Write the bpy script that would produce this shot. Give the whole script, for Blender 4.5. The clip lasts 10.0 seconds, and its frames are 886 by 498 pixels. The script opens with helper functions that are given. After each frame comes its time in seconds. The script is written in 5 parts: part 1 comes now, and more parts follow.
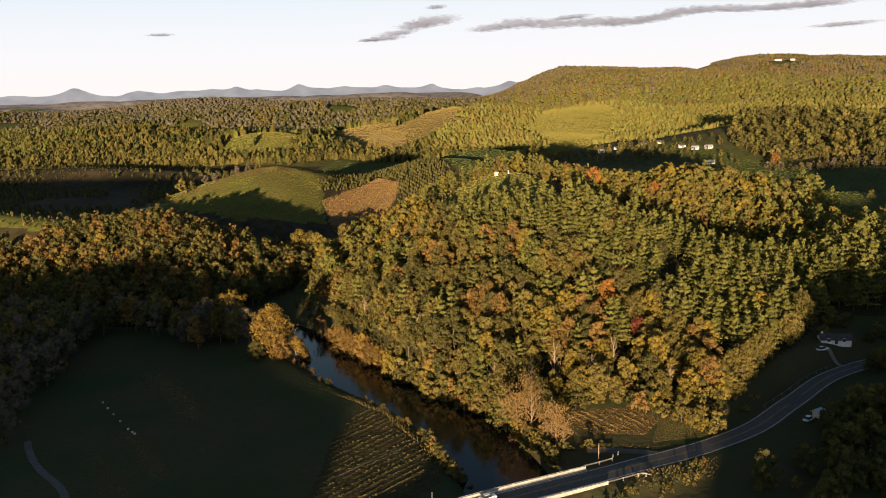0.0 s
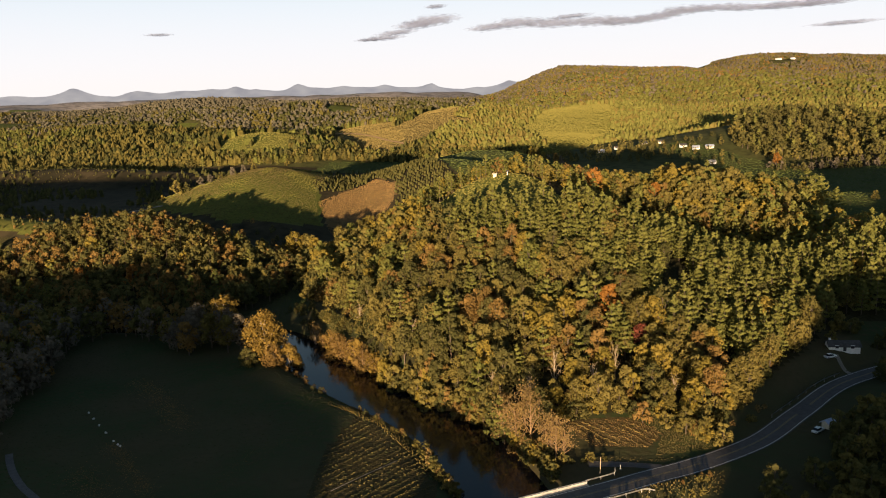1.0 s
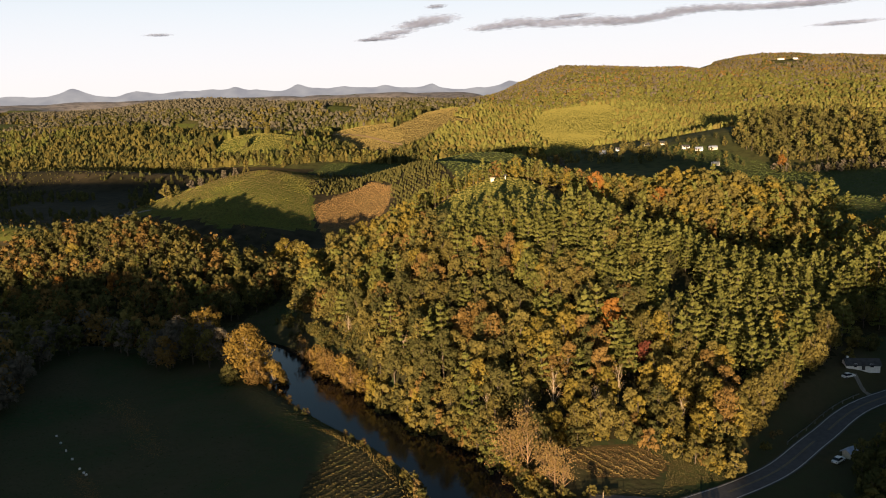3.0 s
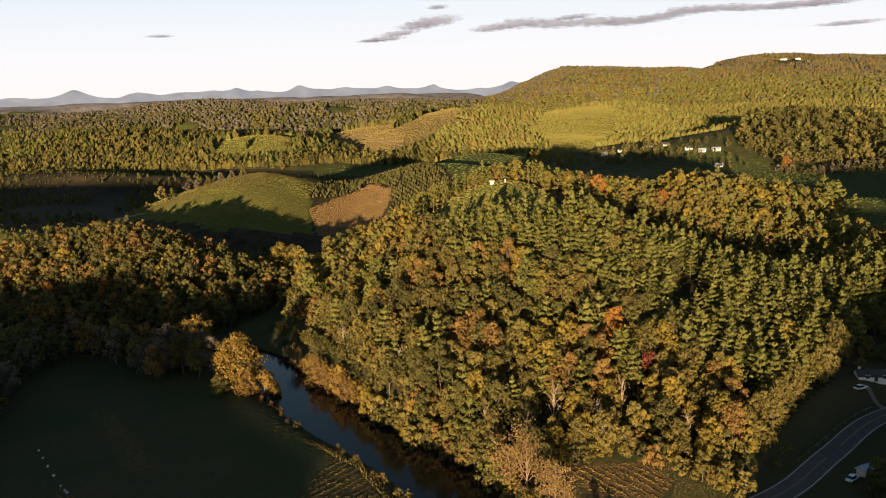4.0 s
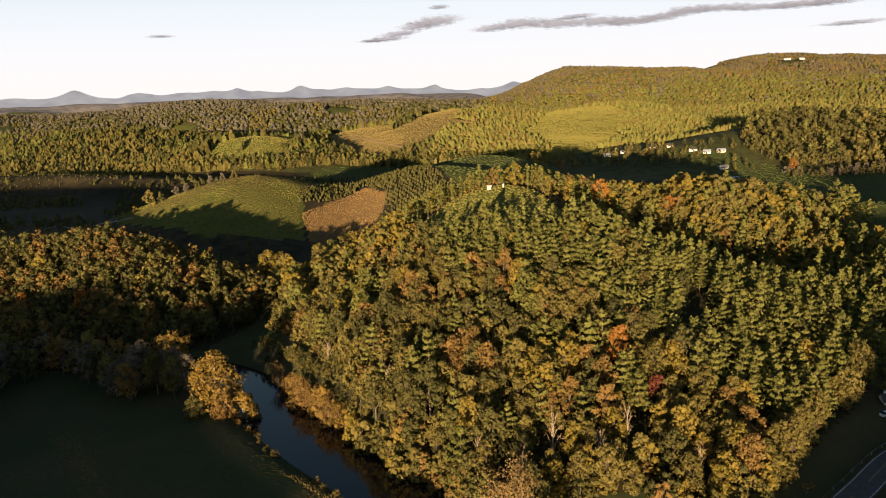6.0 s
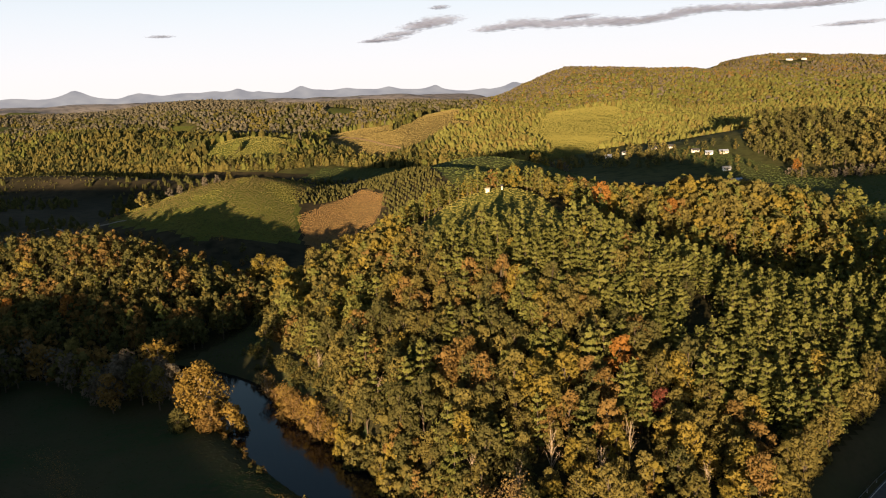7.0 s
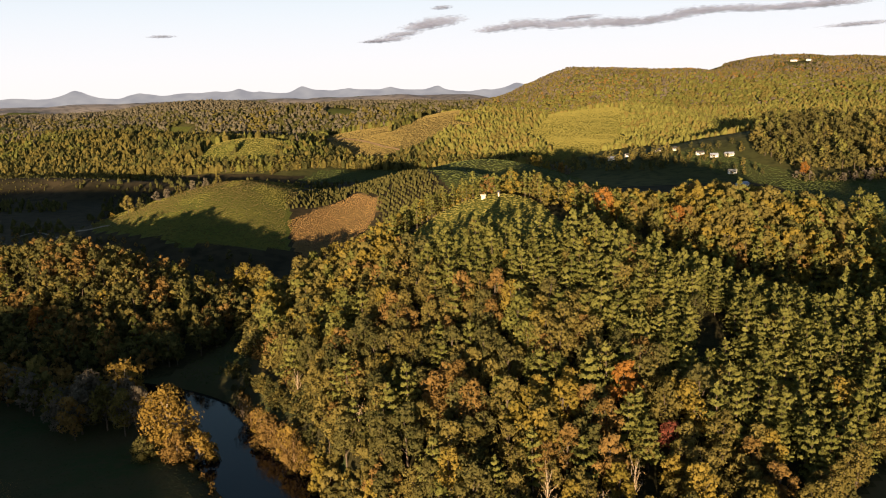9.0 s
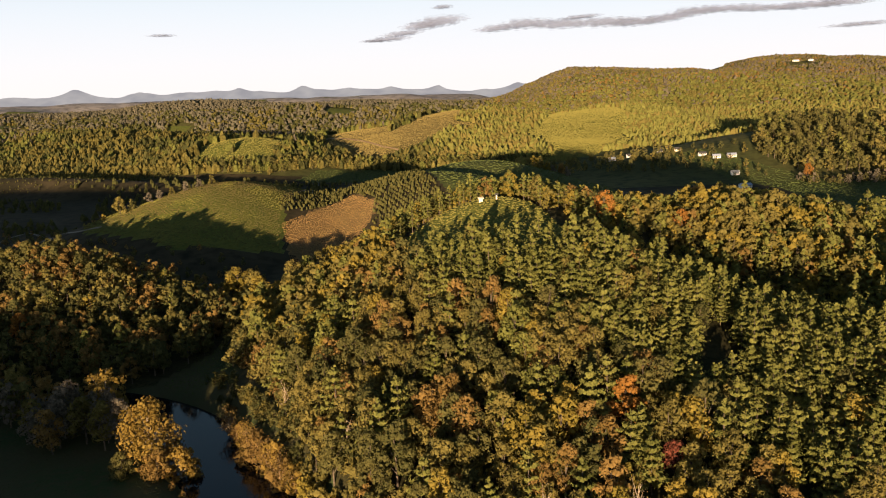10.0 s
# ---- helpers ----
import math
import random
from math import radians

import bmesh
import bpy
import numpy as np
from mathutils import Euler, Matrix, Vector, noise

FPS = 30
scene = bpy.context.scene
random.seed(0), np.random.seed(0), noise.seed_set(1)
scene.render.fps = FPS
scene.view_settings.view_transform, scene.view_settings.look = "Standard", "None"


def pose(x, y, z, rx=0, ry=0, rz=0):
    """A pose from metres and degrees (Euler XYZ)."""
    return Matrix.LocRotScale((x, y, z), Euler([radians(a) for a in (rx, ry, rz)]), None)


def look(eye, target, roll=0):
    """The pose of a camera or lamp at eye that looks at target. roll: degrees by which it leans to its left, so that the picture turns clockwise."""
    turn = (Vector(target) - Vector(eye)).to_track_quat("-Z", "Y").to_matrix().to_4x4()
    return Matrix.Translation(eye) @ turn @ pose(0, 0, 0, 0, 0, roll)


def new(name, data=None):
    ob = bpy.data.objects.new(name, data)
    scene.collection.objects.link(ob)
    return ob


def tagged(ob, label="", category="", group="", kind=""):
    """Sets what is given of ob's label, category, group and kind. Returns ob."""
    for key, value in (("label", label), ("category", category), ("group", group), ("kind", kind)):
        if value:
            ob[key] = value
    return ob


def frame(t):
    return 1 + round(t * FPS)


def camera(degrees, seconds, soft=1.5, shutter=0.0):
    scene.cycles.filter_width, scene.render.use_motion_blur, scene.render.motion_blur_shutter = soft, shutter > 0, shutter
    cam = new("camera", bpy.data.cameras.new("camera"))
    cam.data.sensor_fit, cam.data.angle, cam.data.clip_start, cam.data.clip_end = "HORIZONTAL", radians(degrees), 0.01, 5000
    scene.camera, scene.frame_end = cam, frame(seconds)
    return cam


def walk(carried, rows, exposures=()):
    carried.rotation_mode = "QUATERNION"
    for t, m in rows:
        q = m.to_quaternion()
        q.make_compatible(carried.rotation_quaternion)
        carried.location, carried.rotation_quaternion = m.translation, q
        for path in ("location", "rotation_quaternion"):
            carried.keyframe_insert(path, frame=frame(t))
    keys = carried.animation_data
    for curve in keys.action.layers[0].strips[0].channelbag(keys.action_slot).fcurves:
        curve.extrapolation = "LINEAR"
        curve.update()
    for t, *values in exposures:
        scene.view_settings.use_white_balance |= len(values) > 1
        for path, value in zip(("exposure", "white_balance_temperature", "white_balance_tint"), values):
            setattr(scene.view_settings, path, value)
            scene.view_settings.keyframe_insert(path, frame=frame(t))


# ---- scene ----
cam = camera(56.7, 10.0, 1.05)
PATH = [
    (0, (0.591, -1.265, 99.629), (0.507, 0.696, 99.245), -1.7),
    (1, (1.506, 7.152, 99.668), (1.422, 9.113, 99.283), -1.8),
    (2.5, (3.134, 20.027, 99.887), (3.049, 21.988, 99.502), -1.8),
    (4.5, (5.652, 38.609, 100.007), (5.559, 40.57, 99.625), -1.9),
    (5.5, (6.931, 48.552, 100.005), (6.836, 50.513, 99.623), -1.9),
    (7.5, (9.827, 69.03, 99.611), (9.727, 70.991, 99.231), -1.9),
    (9, (12.082, 84.706, 99.556), (11.978, 86.667, 99.177), -1.8),
    (10, (13.551, 95.368, 99.567), (13.445, 97.329, 99.187), -1.7),
]
walk(cam, [(t, look(eye, aim, lean)) for t, eye, aim, lean in PATH], exposures=[(0.0, 1.56), (10.0, 1.59)])

# ---------- sky and sun ----------
world = bpy.data.worlds.new("evening_sky")
scene.world = world
world.use_nodes = True
wn, wl = world.node_tree.nodes, world.node_tree.links
wn.clear()
sky = wn.new("ShaderNodeTexSky")
sky.sky_type, sky.sun_disc = "NISHITA", False
sky.sun_elevation = radians(3.4)
sky.sun_rotation = radians(180 + 8.0)
sky.altitude, sky.air_density, sky.dust_density, sky.ozone_density = 700, 1.0, 1.1, 1.6
# whitish evening haze low over the horizon, the same all round
geo, sep = wn.new("ShaderNodeTexCoord"), wn.new("ShaderNodeSeparateXYZ")
wl.new(geo.outputs["Generated"], sep.inputs[0])
low = wn.new("ShaderNodeMapRange")
low.interpolation_type = "SMOOTHSTEP"
for key, v in (("From Min", 0.02), ("From Max", 0.36), ("To Min", 1.0), ("To Max", 0.0)):
    low.inputs[key].default_value = v
wl.new(sep.outputs["Z"], low.inputs["Value"])
haze, bg, both, wo = wn.new("ShaderNodeBackground"), wn.new("ShaderNodeBackground"), wn.new("ShaderNodeMixShader"), wn.new("ShaderNodeOutputWorld")
tint = wn.new("ShaderNodeValToRGB")
tint.color_ramp.elements[0].position, tint.color_ramp.elements[0].color = 0.01, (1.0, 0.945, 0.93, 1)
tint.color_ramp.elements[1].position, tint.color_ramp.elements[1].color = 0.10, (0.915, 0.96, 1.05, 1)
wl.new(sep.outputs["Z"], tint.inputs["Fac"])
wl.new(tint.outputs["Color"], haze.inputs["Color"])
haze.inputs["Strength"].default_value = 0.342
bg.inputs["Strength"].default_value = 0.066
wl.new(sky.outputs["Color"], bg.inputs["Color"])
wl.new(low.outputs["Result"], both.inputs[0])
wl.new(bg.outputs[0], both.inputs[1])
wl.new(haze.outputs[0], both.inputs[2])
wl.new(both.outputs[0], wo.inputs["Surface"])
sun = new("sun", bpy.data.lights.new("sun", "SUN"))
sun.data.energy, sun.data.angle, sun.data.color = 5.0, radians(0.53), (1.0, 0.70, 0.405)
SUN_FROM = Vector((-math.sin(radians(8.0)) * math.cos(radians(3.4)), -math.cos(radians(8.0)) * math.cos(radians(3.4)), math.sin(radians(3.4))))
sun.matrix_basis = look(SUN_FROM * 300 + Vector((0, 0, 100)), (0, 0, 100))


# ---------- materials ----------
def material(name):
    m = bpy.data.materials.new(name)
    m.use_nodes = True
    m.node_tree.nodes.clear()
    return m, m.node_tree.nodes, m.node_tree.links


def noise_node(N, L, scale, detail=3, coord="Object"):
    tc = N.new("ShaderNodeTexCoord")
    n = N.new("ShaderNodeTexNoise")
    n.inputs["Scale"].default_value, n.inputs["Detail"].default_value = scale, detail
    L.new(tc.outputs[coord], n.inputs["Vector"])
    return n


def ramp(N, L, source, stops):
    r = N.new("ShaderNodeValToRGB")
    e = r.color_ramp.elements
    while len(e) < len(stops):
        e.new(0.5)
    for k, (p, c) in zip(e, stops):
        k.position, k.color = p, (*c, 1)
    L.new(source, r.inputs["Fac"])
    return r.outputs["Color"]


def mixed(N, L, fac, a, b, kind="MIX"):
    m = N.new("ShaderNodeMix")
    m.data_type, m.blend_type = "RGBA", kind
    for sock, v in ((m.inputs["Factor"], fac), (m.inputs["A"], a), (m.inputs["B"], b)):
        if isinstance(v, (int, float)):
            sock.default_value = v
        elif isinstance(v, tuple):
            sock.default_value = (*v, 1)
        else:
            L.new(v, sock)
    return m.outputs["Result"]


def finish(N, L, color, rough=0.85, metal=0.0, bump=None, strength=0.3, distance=0.1, gloss=0.5):
    b = N.new("ShaderNodeBsdfPrincipled")
    o = N.new("ShaderNodeOutputMaterial")
    if isinstance(color, tuple):
        b.inputs["Base Color"].default_value = (*color, 1)
    else:
        L.new(color, b.inputs["Base Color"])
    b.inputs["Roughness"].default_value, b.inputs["Metallic"].default_value = rough, metal
    b.inputs["Specular IOR Level"].default_value = gloss
    if bump is not None:
        k = N.new("ShaderNodeBump")
        k.inputs["Strength"].default_value, k.inputs["Distance"].default_value = strength, distance
        L.new(bump, k.inputs["Height"])
        L.new(k.outputs["Normal"], b.inputs["Normal"])
    L.new(b.outputs["BSDF"], o.inputs["Surface"])
    return b


def land(name, a, b, c, fine=0.6, wide=0.03, bump=0.5):
    """Ground cover: two colours by wide patches, a third by fine grain."""
    m, N, L = material(name)
    w, f = noise_node(N, L, wide, 4), noise_node(N, L, fine, 5)
    col = ramp(N, L, w.outputs["Fac"], [(0.36, a), (0.64, b)])
    grain = ramp(N, L, f.outputs["Fac"], [(0.45, (0, 0, 0)), (0.72, (1, 1, 1))])
    finish(N, L, mixed(N, L, grain, col, c), 0.95, bump=f.outputs["Fac"], strength=bump, distance=0.5, gloss=0.06)
    return m


def leaves(name, a, b, through_light=0.42, rough=0.75):
    """Foliage: colour varies from tree to tree and from spray to spray."""
    m, N, L = material(name)
    g = N.new("ShaderNodeNewGeometry")
    oi = N.new("ShaderNodeObjectInfo")
    n = noise_node(N, L, 0.35, 2)
    s = N.new("ShaderNodeMath")
    s.operation = "MULTIPLY_ADD"
    L.new(g.outputs["Random Per Island"], s.inputs[0])
    s.inputs[1].default_value = 0.2
    L.new(n.outputs["Fac"], s.inputs[2])
    s2 = N.new("ShaderNodeMath")
    s2.operation = "MULTIPLY_ADD"
    L.new(oi.outputs["Random"], s2.inputs[0])
    s2.inputs[1].default_value = 0.4
    L.new(s.outputs[0], s2.inputs[2])
    col = ramp(N, L, s2.outputs[0], [(0.45, a), (1.05, b)])
    d, t, x, o = N.new("ShaderNodeBsdfDiffuse"), N.new("ShaderNodeBsdfTranslucent"), N.new("ShaderNodeMixShader"), N.new("ShaderNodeOutputMaterial")
    L.new(col, d.inputs["Color"])
    L.new(col, t.inputs["Color"])
    x.inputs[0].default_value = through_light
    L.new(d.outputs[0], x.inputs[1])
    L.new(t.outputs[0], x.inputs[2])
    L.new(x.outputs[0], o.inputs["Surface"])
    return m


def plain(name, color, rough=0.7, metal=0.0, vary=0.25, scale=3.0):
    m, N, L = material(name)
    n = noise_node(N, L, scale, 4)
    dark = tuple(v * (1 - vary) for v in color)
    col = ramp(N, L, n.outputs["Fac"], [(0.35, dark), (0.65, color)])
    finish(N, L, col, rough, metal, n.outputs["Fac"], 0.15, 0.02)
    return m


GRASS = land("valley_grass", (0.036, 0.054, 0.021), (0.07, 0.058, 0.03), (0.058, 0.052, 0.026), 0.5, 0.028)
SOIL = land("brown_garden_soil", (0.075, 0.056, 0.026), (0.10, 0.075, 0.034), (0.045, 0.045, 0.018), 0.9, 0.12)
STUBBLE = land("crop_stubble", (0.05, 0.042, 0.02), (0.07, 0.056, 0.026), (0.032, 0.034, 0.013), 1.4, 0.06, 0.8)
PASTURE = land("pasture_grass", (0.085, 0.105, 0.022), (0.12, 0.12, 0.03), (0.055, 0.07, 0.02), 0.35, 0.02)
GREEN_FIELD = land("green_field_grass", (0.045, 0.062, 0.02), (0.06, 0.072, 0.024), (0.075, 0.075, 0.03), 0.3, 0.02)
WOOD_FLOOR = land("woodland_floor", (0.035, 0.032, 0.016), (0.05, 0.045, 0.02), (0.02, 0.022, 0.01), 0.9, 0.08)
BARE = land("cleared_brown_slope", (0.20, 0.125, 0.06), (0.15, 0.11, 0.05), (0.12, 0.08, 0.04), 0.25, 0.03)
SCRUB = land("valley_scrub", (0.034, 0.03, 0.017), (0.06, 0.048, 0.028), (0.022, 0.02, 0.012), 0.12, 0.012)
FAR_LAND = land("far_wooded_land", (0.06, 0.066, 0.024), (0.085, 0.082, 0.03), (0.035, 0.04, 0.016), 0.11, 0.006, 1.0)
TAN_PASTURE = land("dry_tan_pasture", (0.125, 0.098, 0.04), (0.15, 0.112, 0.045), (0.10, 0.09, 0.035), 0.12, 0.012)
# pale grey base colour stands in for haze over the farthest woods
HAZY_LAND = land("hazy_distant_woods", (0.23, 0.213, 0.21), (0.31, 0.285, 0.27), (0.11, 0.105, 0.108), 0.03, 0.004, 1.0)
BARK = plain("grey_brown_bark", (0.11, 0.085, 0.06), 0.9, vary=0.5, scale=2.0)
TAN_BARK = plain("tan_bark", (0.26, 0.17, 0.09), 0.9, vary=0.4, scale=1.5)
PALE_BARK = plain("pale_bleached_bark", (0.36, 0.285, 0.2), 0.85, vary=0.4, scale=1.5)
LEAF_PINE = leaves("pine_needles", (0.074, 0.084, 0.023), (0.165, 0.163, 0.046), 0.28)
LEAF_OLIVE = leaves("olive_green_leaves", (0.095, 0.086, 0.027), (0.2, 0.168, 0.053))
LEAF_GREEN = leaves("deep_green_leaves", (0.062, 0.068, 0.026), (0.13, 0.12, 0.043), 0.45)
LEAF_AMBER = leaves("amber_leaves", (0.14, 0.098, 0.024), (0.26, 0.178, 0.046))
# brown-grey foliage whose greyness also paints the haze over distant woods
LEAF_DUSK = leaves("brown_grey_haze_toned_leaves", (0.098, 0.086, 0.066), (0.165, 0.142, 0.106))
LEAF_GOLD = leaves("golden_leaves", (0.15, 0.125, 0.027), (0.26, 0.2, 0.046))
LEAF_ORANGE = leaves("orange_leaves", (0.2, 0.095, 0.023), (0.34, 0.17, 0.046))
LEAF_RED = leaves("red_leaves", (0.15, 0.05, 0.032), (0.27, 0.095, 0.063))
LEAF_RUSSET = leaves("russet_leaves", (0.135, 0.092, 0.03), (0.235, 0.152, 0.053))
# distance haze is mixed into this leaf colour
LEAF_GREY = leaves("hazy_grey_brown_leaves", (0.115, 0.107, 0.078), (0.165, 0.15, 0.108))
LEAF_STRAW = leaves("pale_straw_twigs", (0.165, 0.115, 0.044), (0.29, 0.205, 0.084))
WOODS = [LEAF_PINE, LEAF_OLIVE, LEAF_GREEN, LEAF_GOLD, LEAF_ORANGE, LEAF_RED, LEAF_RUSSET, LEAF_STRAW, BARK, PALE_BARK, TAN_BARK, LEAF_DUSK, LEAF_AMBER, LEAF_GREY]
PINE, OLIVE, GREEN, GOLD, ORANGE, RED, RUSSET, STRAW, BARK_I, PALE_I, TAN_I, DUSK, AMBER, GREY = range(14)


def water_material():
    m, N, L = material("slow_river_water")
    n = noise_node(N, L, 0.9, 3)
    w = noise_node(N, L, 0.06, 3)
    col = ramp(N, L, w.outputs["Fac"], [(0.4, (0.006, 0.006, 0.008)), (0.6, (0.010, 0.009, 0.011))])
    b = finish(N, L, col, 0.08, bump=n.outputs["Fac"], strength=0.1, distance=0.15, gloss=0.3)
    b.inputs["IOR"].default_value = 1.33
    return m


WATER = water_material()


# ---------- helpers of this scene ----------
def rng(seed):
    return np.random.RandomState(seed)


def mesh_arrays(name, verts, faces, mats, index=None, smooth=False):
    """A mesh from an array of vertices and an array of triangles or quads."""
    verts, faces = np.asarray(verts, float), np.asarray(faces, int)
    me = bpy.data.meshes.new(name)
    n, k = faces.shape
    me.vertices.add(len(verts))
    me.vertices.foreach_set("co", verts.ravel())
    me.loops.add(n * k)
    me.loops.foreach_set("vertex_index", faces.ravel())
    me.polygons.add(n)
    me.polygons.foreach_set("loop_start", np.arange(0, n * k, k))
    for m in mats:
        me.materials.append(m)
    if index is not None:
        me.polygons.foreach_set("material_index", np.asarray(index, int))
    me.polygons.foreach_set("use_smooth", np.full(n, smooth))
    me.update(calc_edges=True)
    return me


def part(name, bm, material, parent, label=""):
    """Links a bmesh as one mesh object under a thing."""
    me = bpy.data.meshes.new(name)
    bm.to_mesh(me)
    bm.free()
    me.materials.append(material)
    ob = new(name, me)
    ob.parent = parent
    return tagged(ob, label)


def box(bm, x0, x1, y0, y1, z0, z1):
    """Adds an upright box to bm."""
    m = Matrix.Translation(((x0 + x1) / 2, (y0 + y1) / 2, (z0 + z1) / 2)) @ Matrix.Diagonal((x1 - x0, y1 - y0, z1 - z0, 1))
    return bmesh.ops.create_cube(bm, size=1, matrix=m)["verts"]


def tube(bm, a, b, r0, r1, n=6):
    """Adds a tapered round bar from a to b."""
    a, b = Vector(a), Vector(b)
    d = b - a
    m = Matrix.Translation((a + b) / 2) @ d.to_track_quat("Z", "Y").to_matrix().to_4x4()
    bmesh.ops.create_cone(bm, cap_ends=True, segments=n, radius1=r0, radius2=r1, depth=d.length, matrix=m)


def thing(name, m, label, category, group="", kind=""):
    ob = new(name)
    ob.empty_display_size = 0.5
    ob.matrix_basis = m
    return tagged(ob, label, category, group, kind)


def inside(poly, x, y):
    """Which of the points lie in the polygon."""
    x, y = np.asarray(x, float), np.asarray(y, float)
    res = np.zeros(x.shape, bool)
    px, py = poly[-1]
    for qx, qy in poly:
        if qy != py:
            cross = (y < qy) != (y < py)
            res ^= cross & (x < (px - qx) * (y - qy) / (py - qy) + qx)
        px, py = qx, qy
    return res


def line_distance(pts, x, y):
    """Distance to a polyline, and the signed side of the nearest piece."""
    best = np.full(np.shape(x), 1e9)
    side = np.zeros(np.shape(x))
    for (ax, ay), (bx, by) in zip(pts[:-1], pts[1:]):
        dx, dy = bx - ax, by - ay
        s = np.clip(((x - ax) * dx + (y - ay) * dy) / (dx * dx + dy * dy), 0, 1)
        d = np.hypot(x - ax - s * dx, y - ay - s * dy)
        c = dx * (y - ay) - dy * (x - ax)
        near = d < best
        best, side = np.where(near, d, best), np.where(near, c, side)
    return best, side


def spline(pts, n=12):
    """A smooth line through the points."""
    p = [Vector(q) for q in pts]
    p = [2 * p[0] - p[1]] + p + [2 * p[-1] - p[-2]]
    out = []
    for i in range(1, len(p) - 2):
        a, b, c, d = p[i - 1:i + 3]
        for j in range(n):
            t = j / n
            out.append(0.5 * (2 * b + (c - a) * t + (2 * a - 5 * b + 4 * c - d) * t * t + (3 * b - a - 3 * c + d) * t ** 3))
    out.append(p[-2])
    return [tuple(q) for q in out]


def hashed(ix, iy, k):
    v = np.sin(ix * 127.1 + iy * 311.7 + k * 74.7) * 43758.5453
    return v - np.floor(v)


def value_noise(x, y, scale, k=0):
    """Smooth noise from -1 to 1."""
    u, v = np.asarray(x) / scale, np.asarray(y) / scale
    iu, iv = np.floor(u), np.floor(v)
    fu, fv = u - iu, v - iv
    fu, fv = fu * fu * (3 - 2 * fu), fv * fv * (3 - 2 * fv)
    a, b = hashed(iu, iv, k), hashed(iu + 1, iv, k)
    c, d = hashed(iu, iv + 1, k), hashed(iu + 1, iv + 1, k)
    return 2 * ((a * (1 - fu) + b * fu) * (1 - fv) + (c * (1 - fu) + d * fu) * fv) - 1


def smooth01(a, b, v):
    t = np.clip((v - a) / (b - a), 0, 1)
    return t * t * (3 - 2 * t)


# ---------- plan of the land ----------
RIVER = spline([(30, 120), (14, 165), (5, 203), (-9, 238), (-40, 274), (-62, 303), (-76, 326), (-96, 342), (-122, 352), (-155, 357), (-200, 360), (-270, 366), (-400, 350)], 6)
HALF_RIVER = 10.4
ROAD = spline([(-60, 146), (-20, 165.5), (8, 180), (32, 192), (44, 198.4), (55, 204), (76, 217), (94, 235), (116, 255), (150, 268), (210, 272), (330, 262)], 8)

# hills: centre x, y, half widths, turn in degrees, height
NEAR_HILLS = [
    (30, 424, 64, 107, 7, 56),
    (12, 446, 30, 20, 0, 33),
    (127, 487, 68, 72, -56, 37.5),
    (22, 503, 70, 53, 0, 22),
    (180, 362, 44, 50, 2, 26),
    (-179, 450, 60, 36, -23, 29),
    (-318, 464, 120, 34, -4, 43),
    (-159, 652.1, 56.9, 89.6, 0.9, 45.7),
]
VALLEY_HILLS = [
    (275, 622, 55, 36, 10, 19),
    (150, 1240, 130, 70, 0, 24),
    (-211.2, 619.2, 59.5, 58.1, 14.3, 28),
    (-21.4, 685.6, 70.8, 84.2, 33.7, 46.2),
    (69, 745, 142, 78, -11, 18),
    (14, 795, 74, 52, 0, 43.5),
    (420, 1090, 170, 110, 0, 52),
    (560, 850, 130, 160, 0, 40),
    (-299, 1169, 98, 86, 1, 50),
    (-490, 962, 210, 30, -9, 25),
    (-110, 1400, 170, 165, 0, 47),
]
FAR_HILLS = [
    (-620, 1420, 330, 170, 0, 46),
    (-20, 1500, 130, 190, 0, 60),
    (230, 1580, 170, 200, 0, 60),
    (-1050, 1520, 260, 150, 0, 46),
    (900, 2200, 480, 380, 0, 84),
    (2900, 4000, 900, 500, 0, 200),
]
# ridges one behind another to the north-west: distance, half width, crest, seed
FAR_RIDGES = [(2250, 170, 68, 61), (2780, 210, 77, 62), (3400, 240, 86, 63), (4150, 280, 92, 64)]
HILLS = NEAR_HILLS + VALLEY_HILLS + FAR_HILLS
# the ridge behind the drone, which shades the valley: place across the light and height
LIGHT_AZ = 8.0
BACK = [(-900, 74), (-450, 73), (-340, 64), (-302, 50), (-262, 48), (-238, 52), (-216, 55), (-196, 51), (-165, 49), (-135, 47), (-128, 35), (-119, 31), (-76, 28.5), (-68, 25), (-63, 20), (-52, 15), (10, 13), (28, 24), (53, 39), (70, 45), (79, 57), (112, 60), (130, 67), (158, 66), (172, 61), (195, 61), (230, 77), (900, 78)]
# the two mountains to the north-east: distance, half width before and behind, skyline
MOUNTAINS = [
    (2900, 620, 400, [(-200, 0), (60, 70), (150, 108), (235, 140), (300, 160), (380, 156), (520, 149), (690, 142), (760, 128), (1000, 110), (1500, 80), (2600, 40)]),
    (3500, 620, 500, [(500, 0), (800, 110), (900, 142), (1000, 170), (1090, 186), (1250, 182), (1450, 179), (1700, 172), (2600, 160), (4000, 120)]),
]


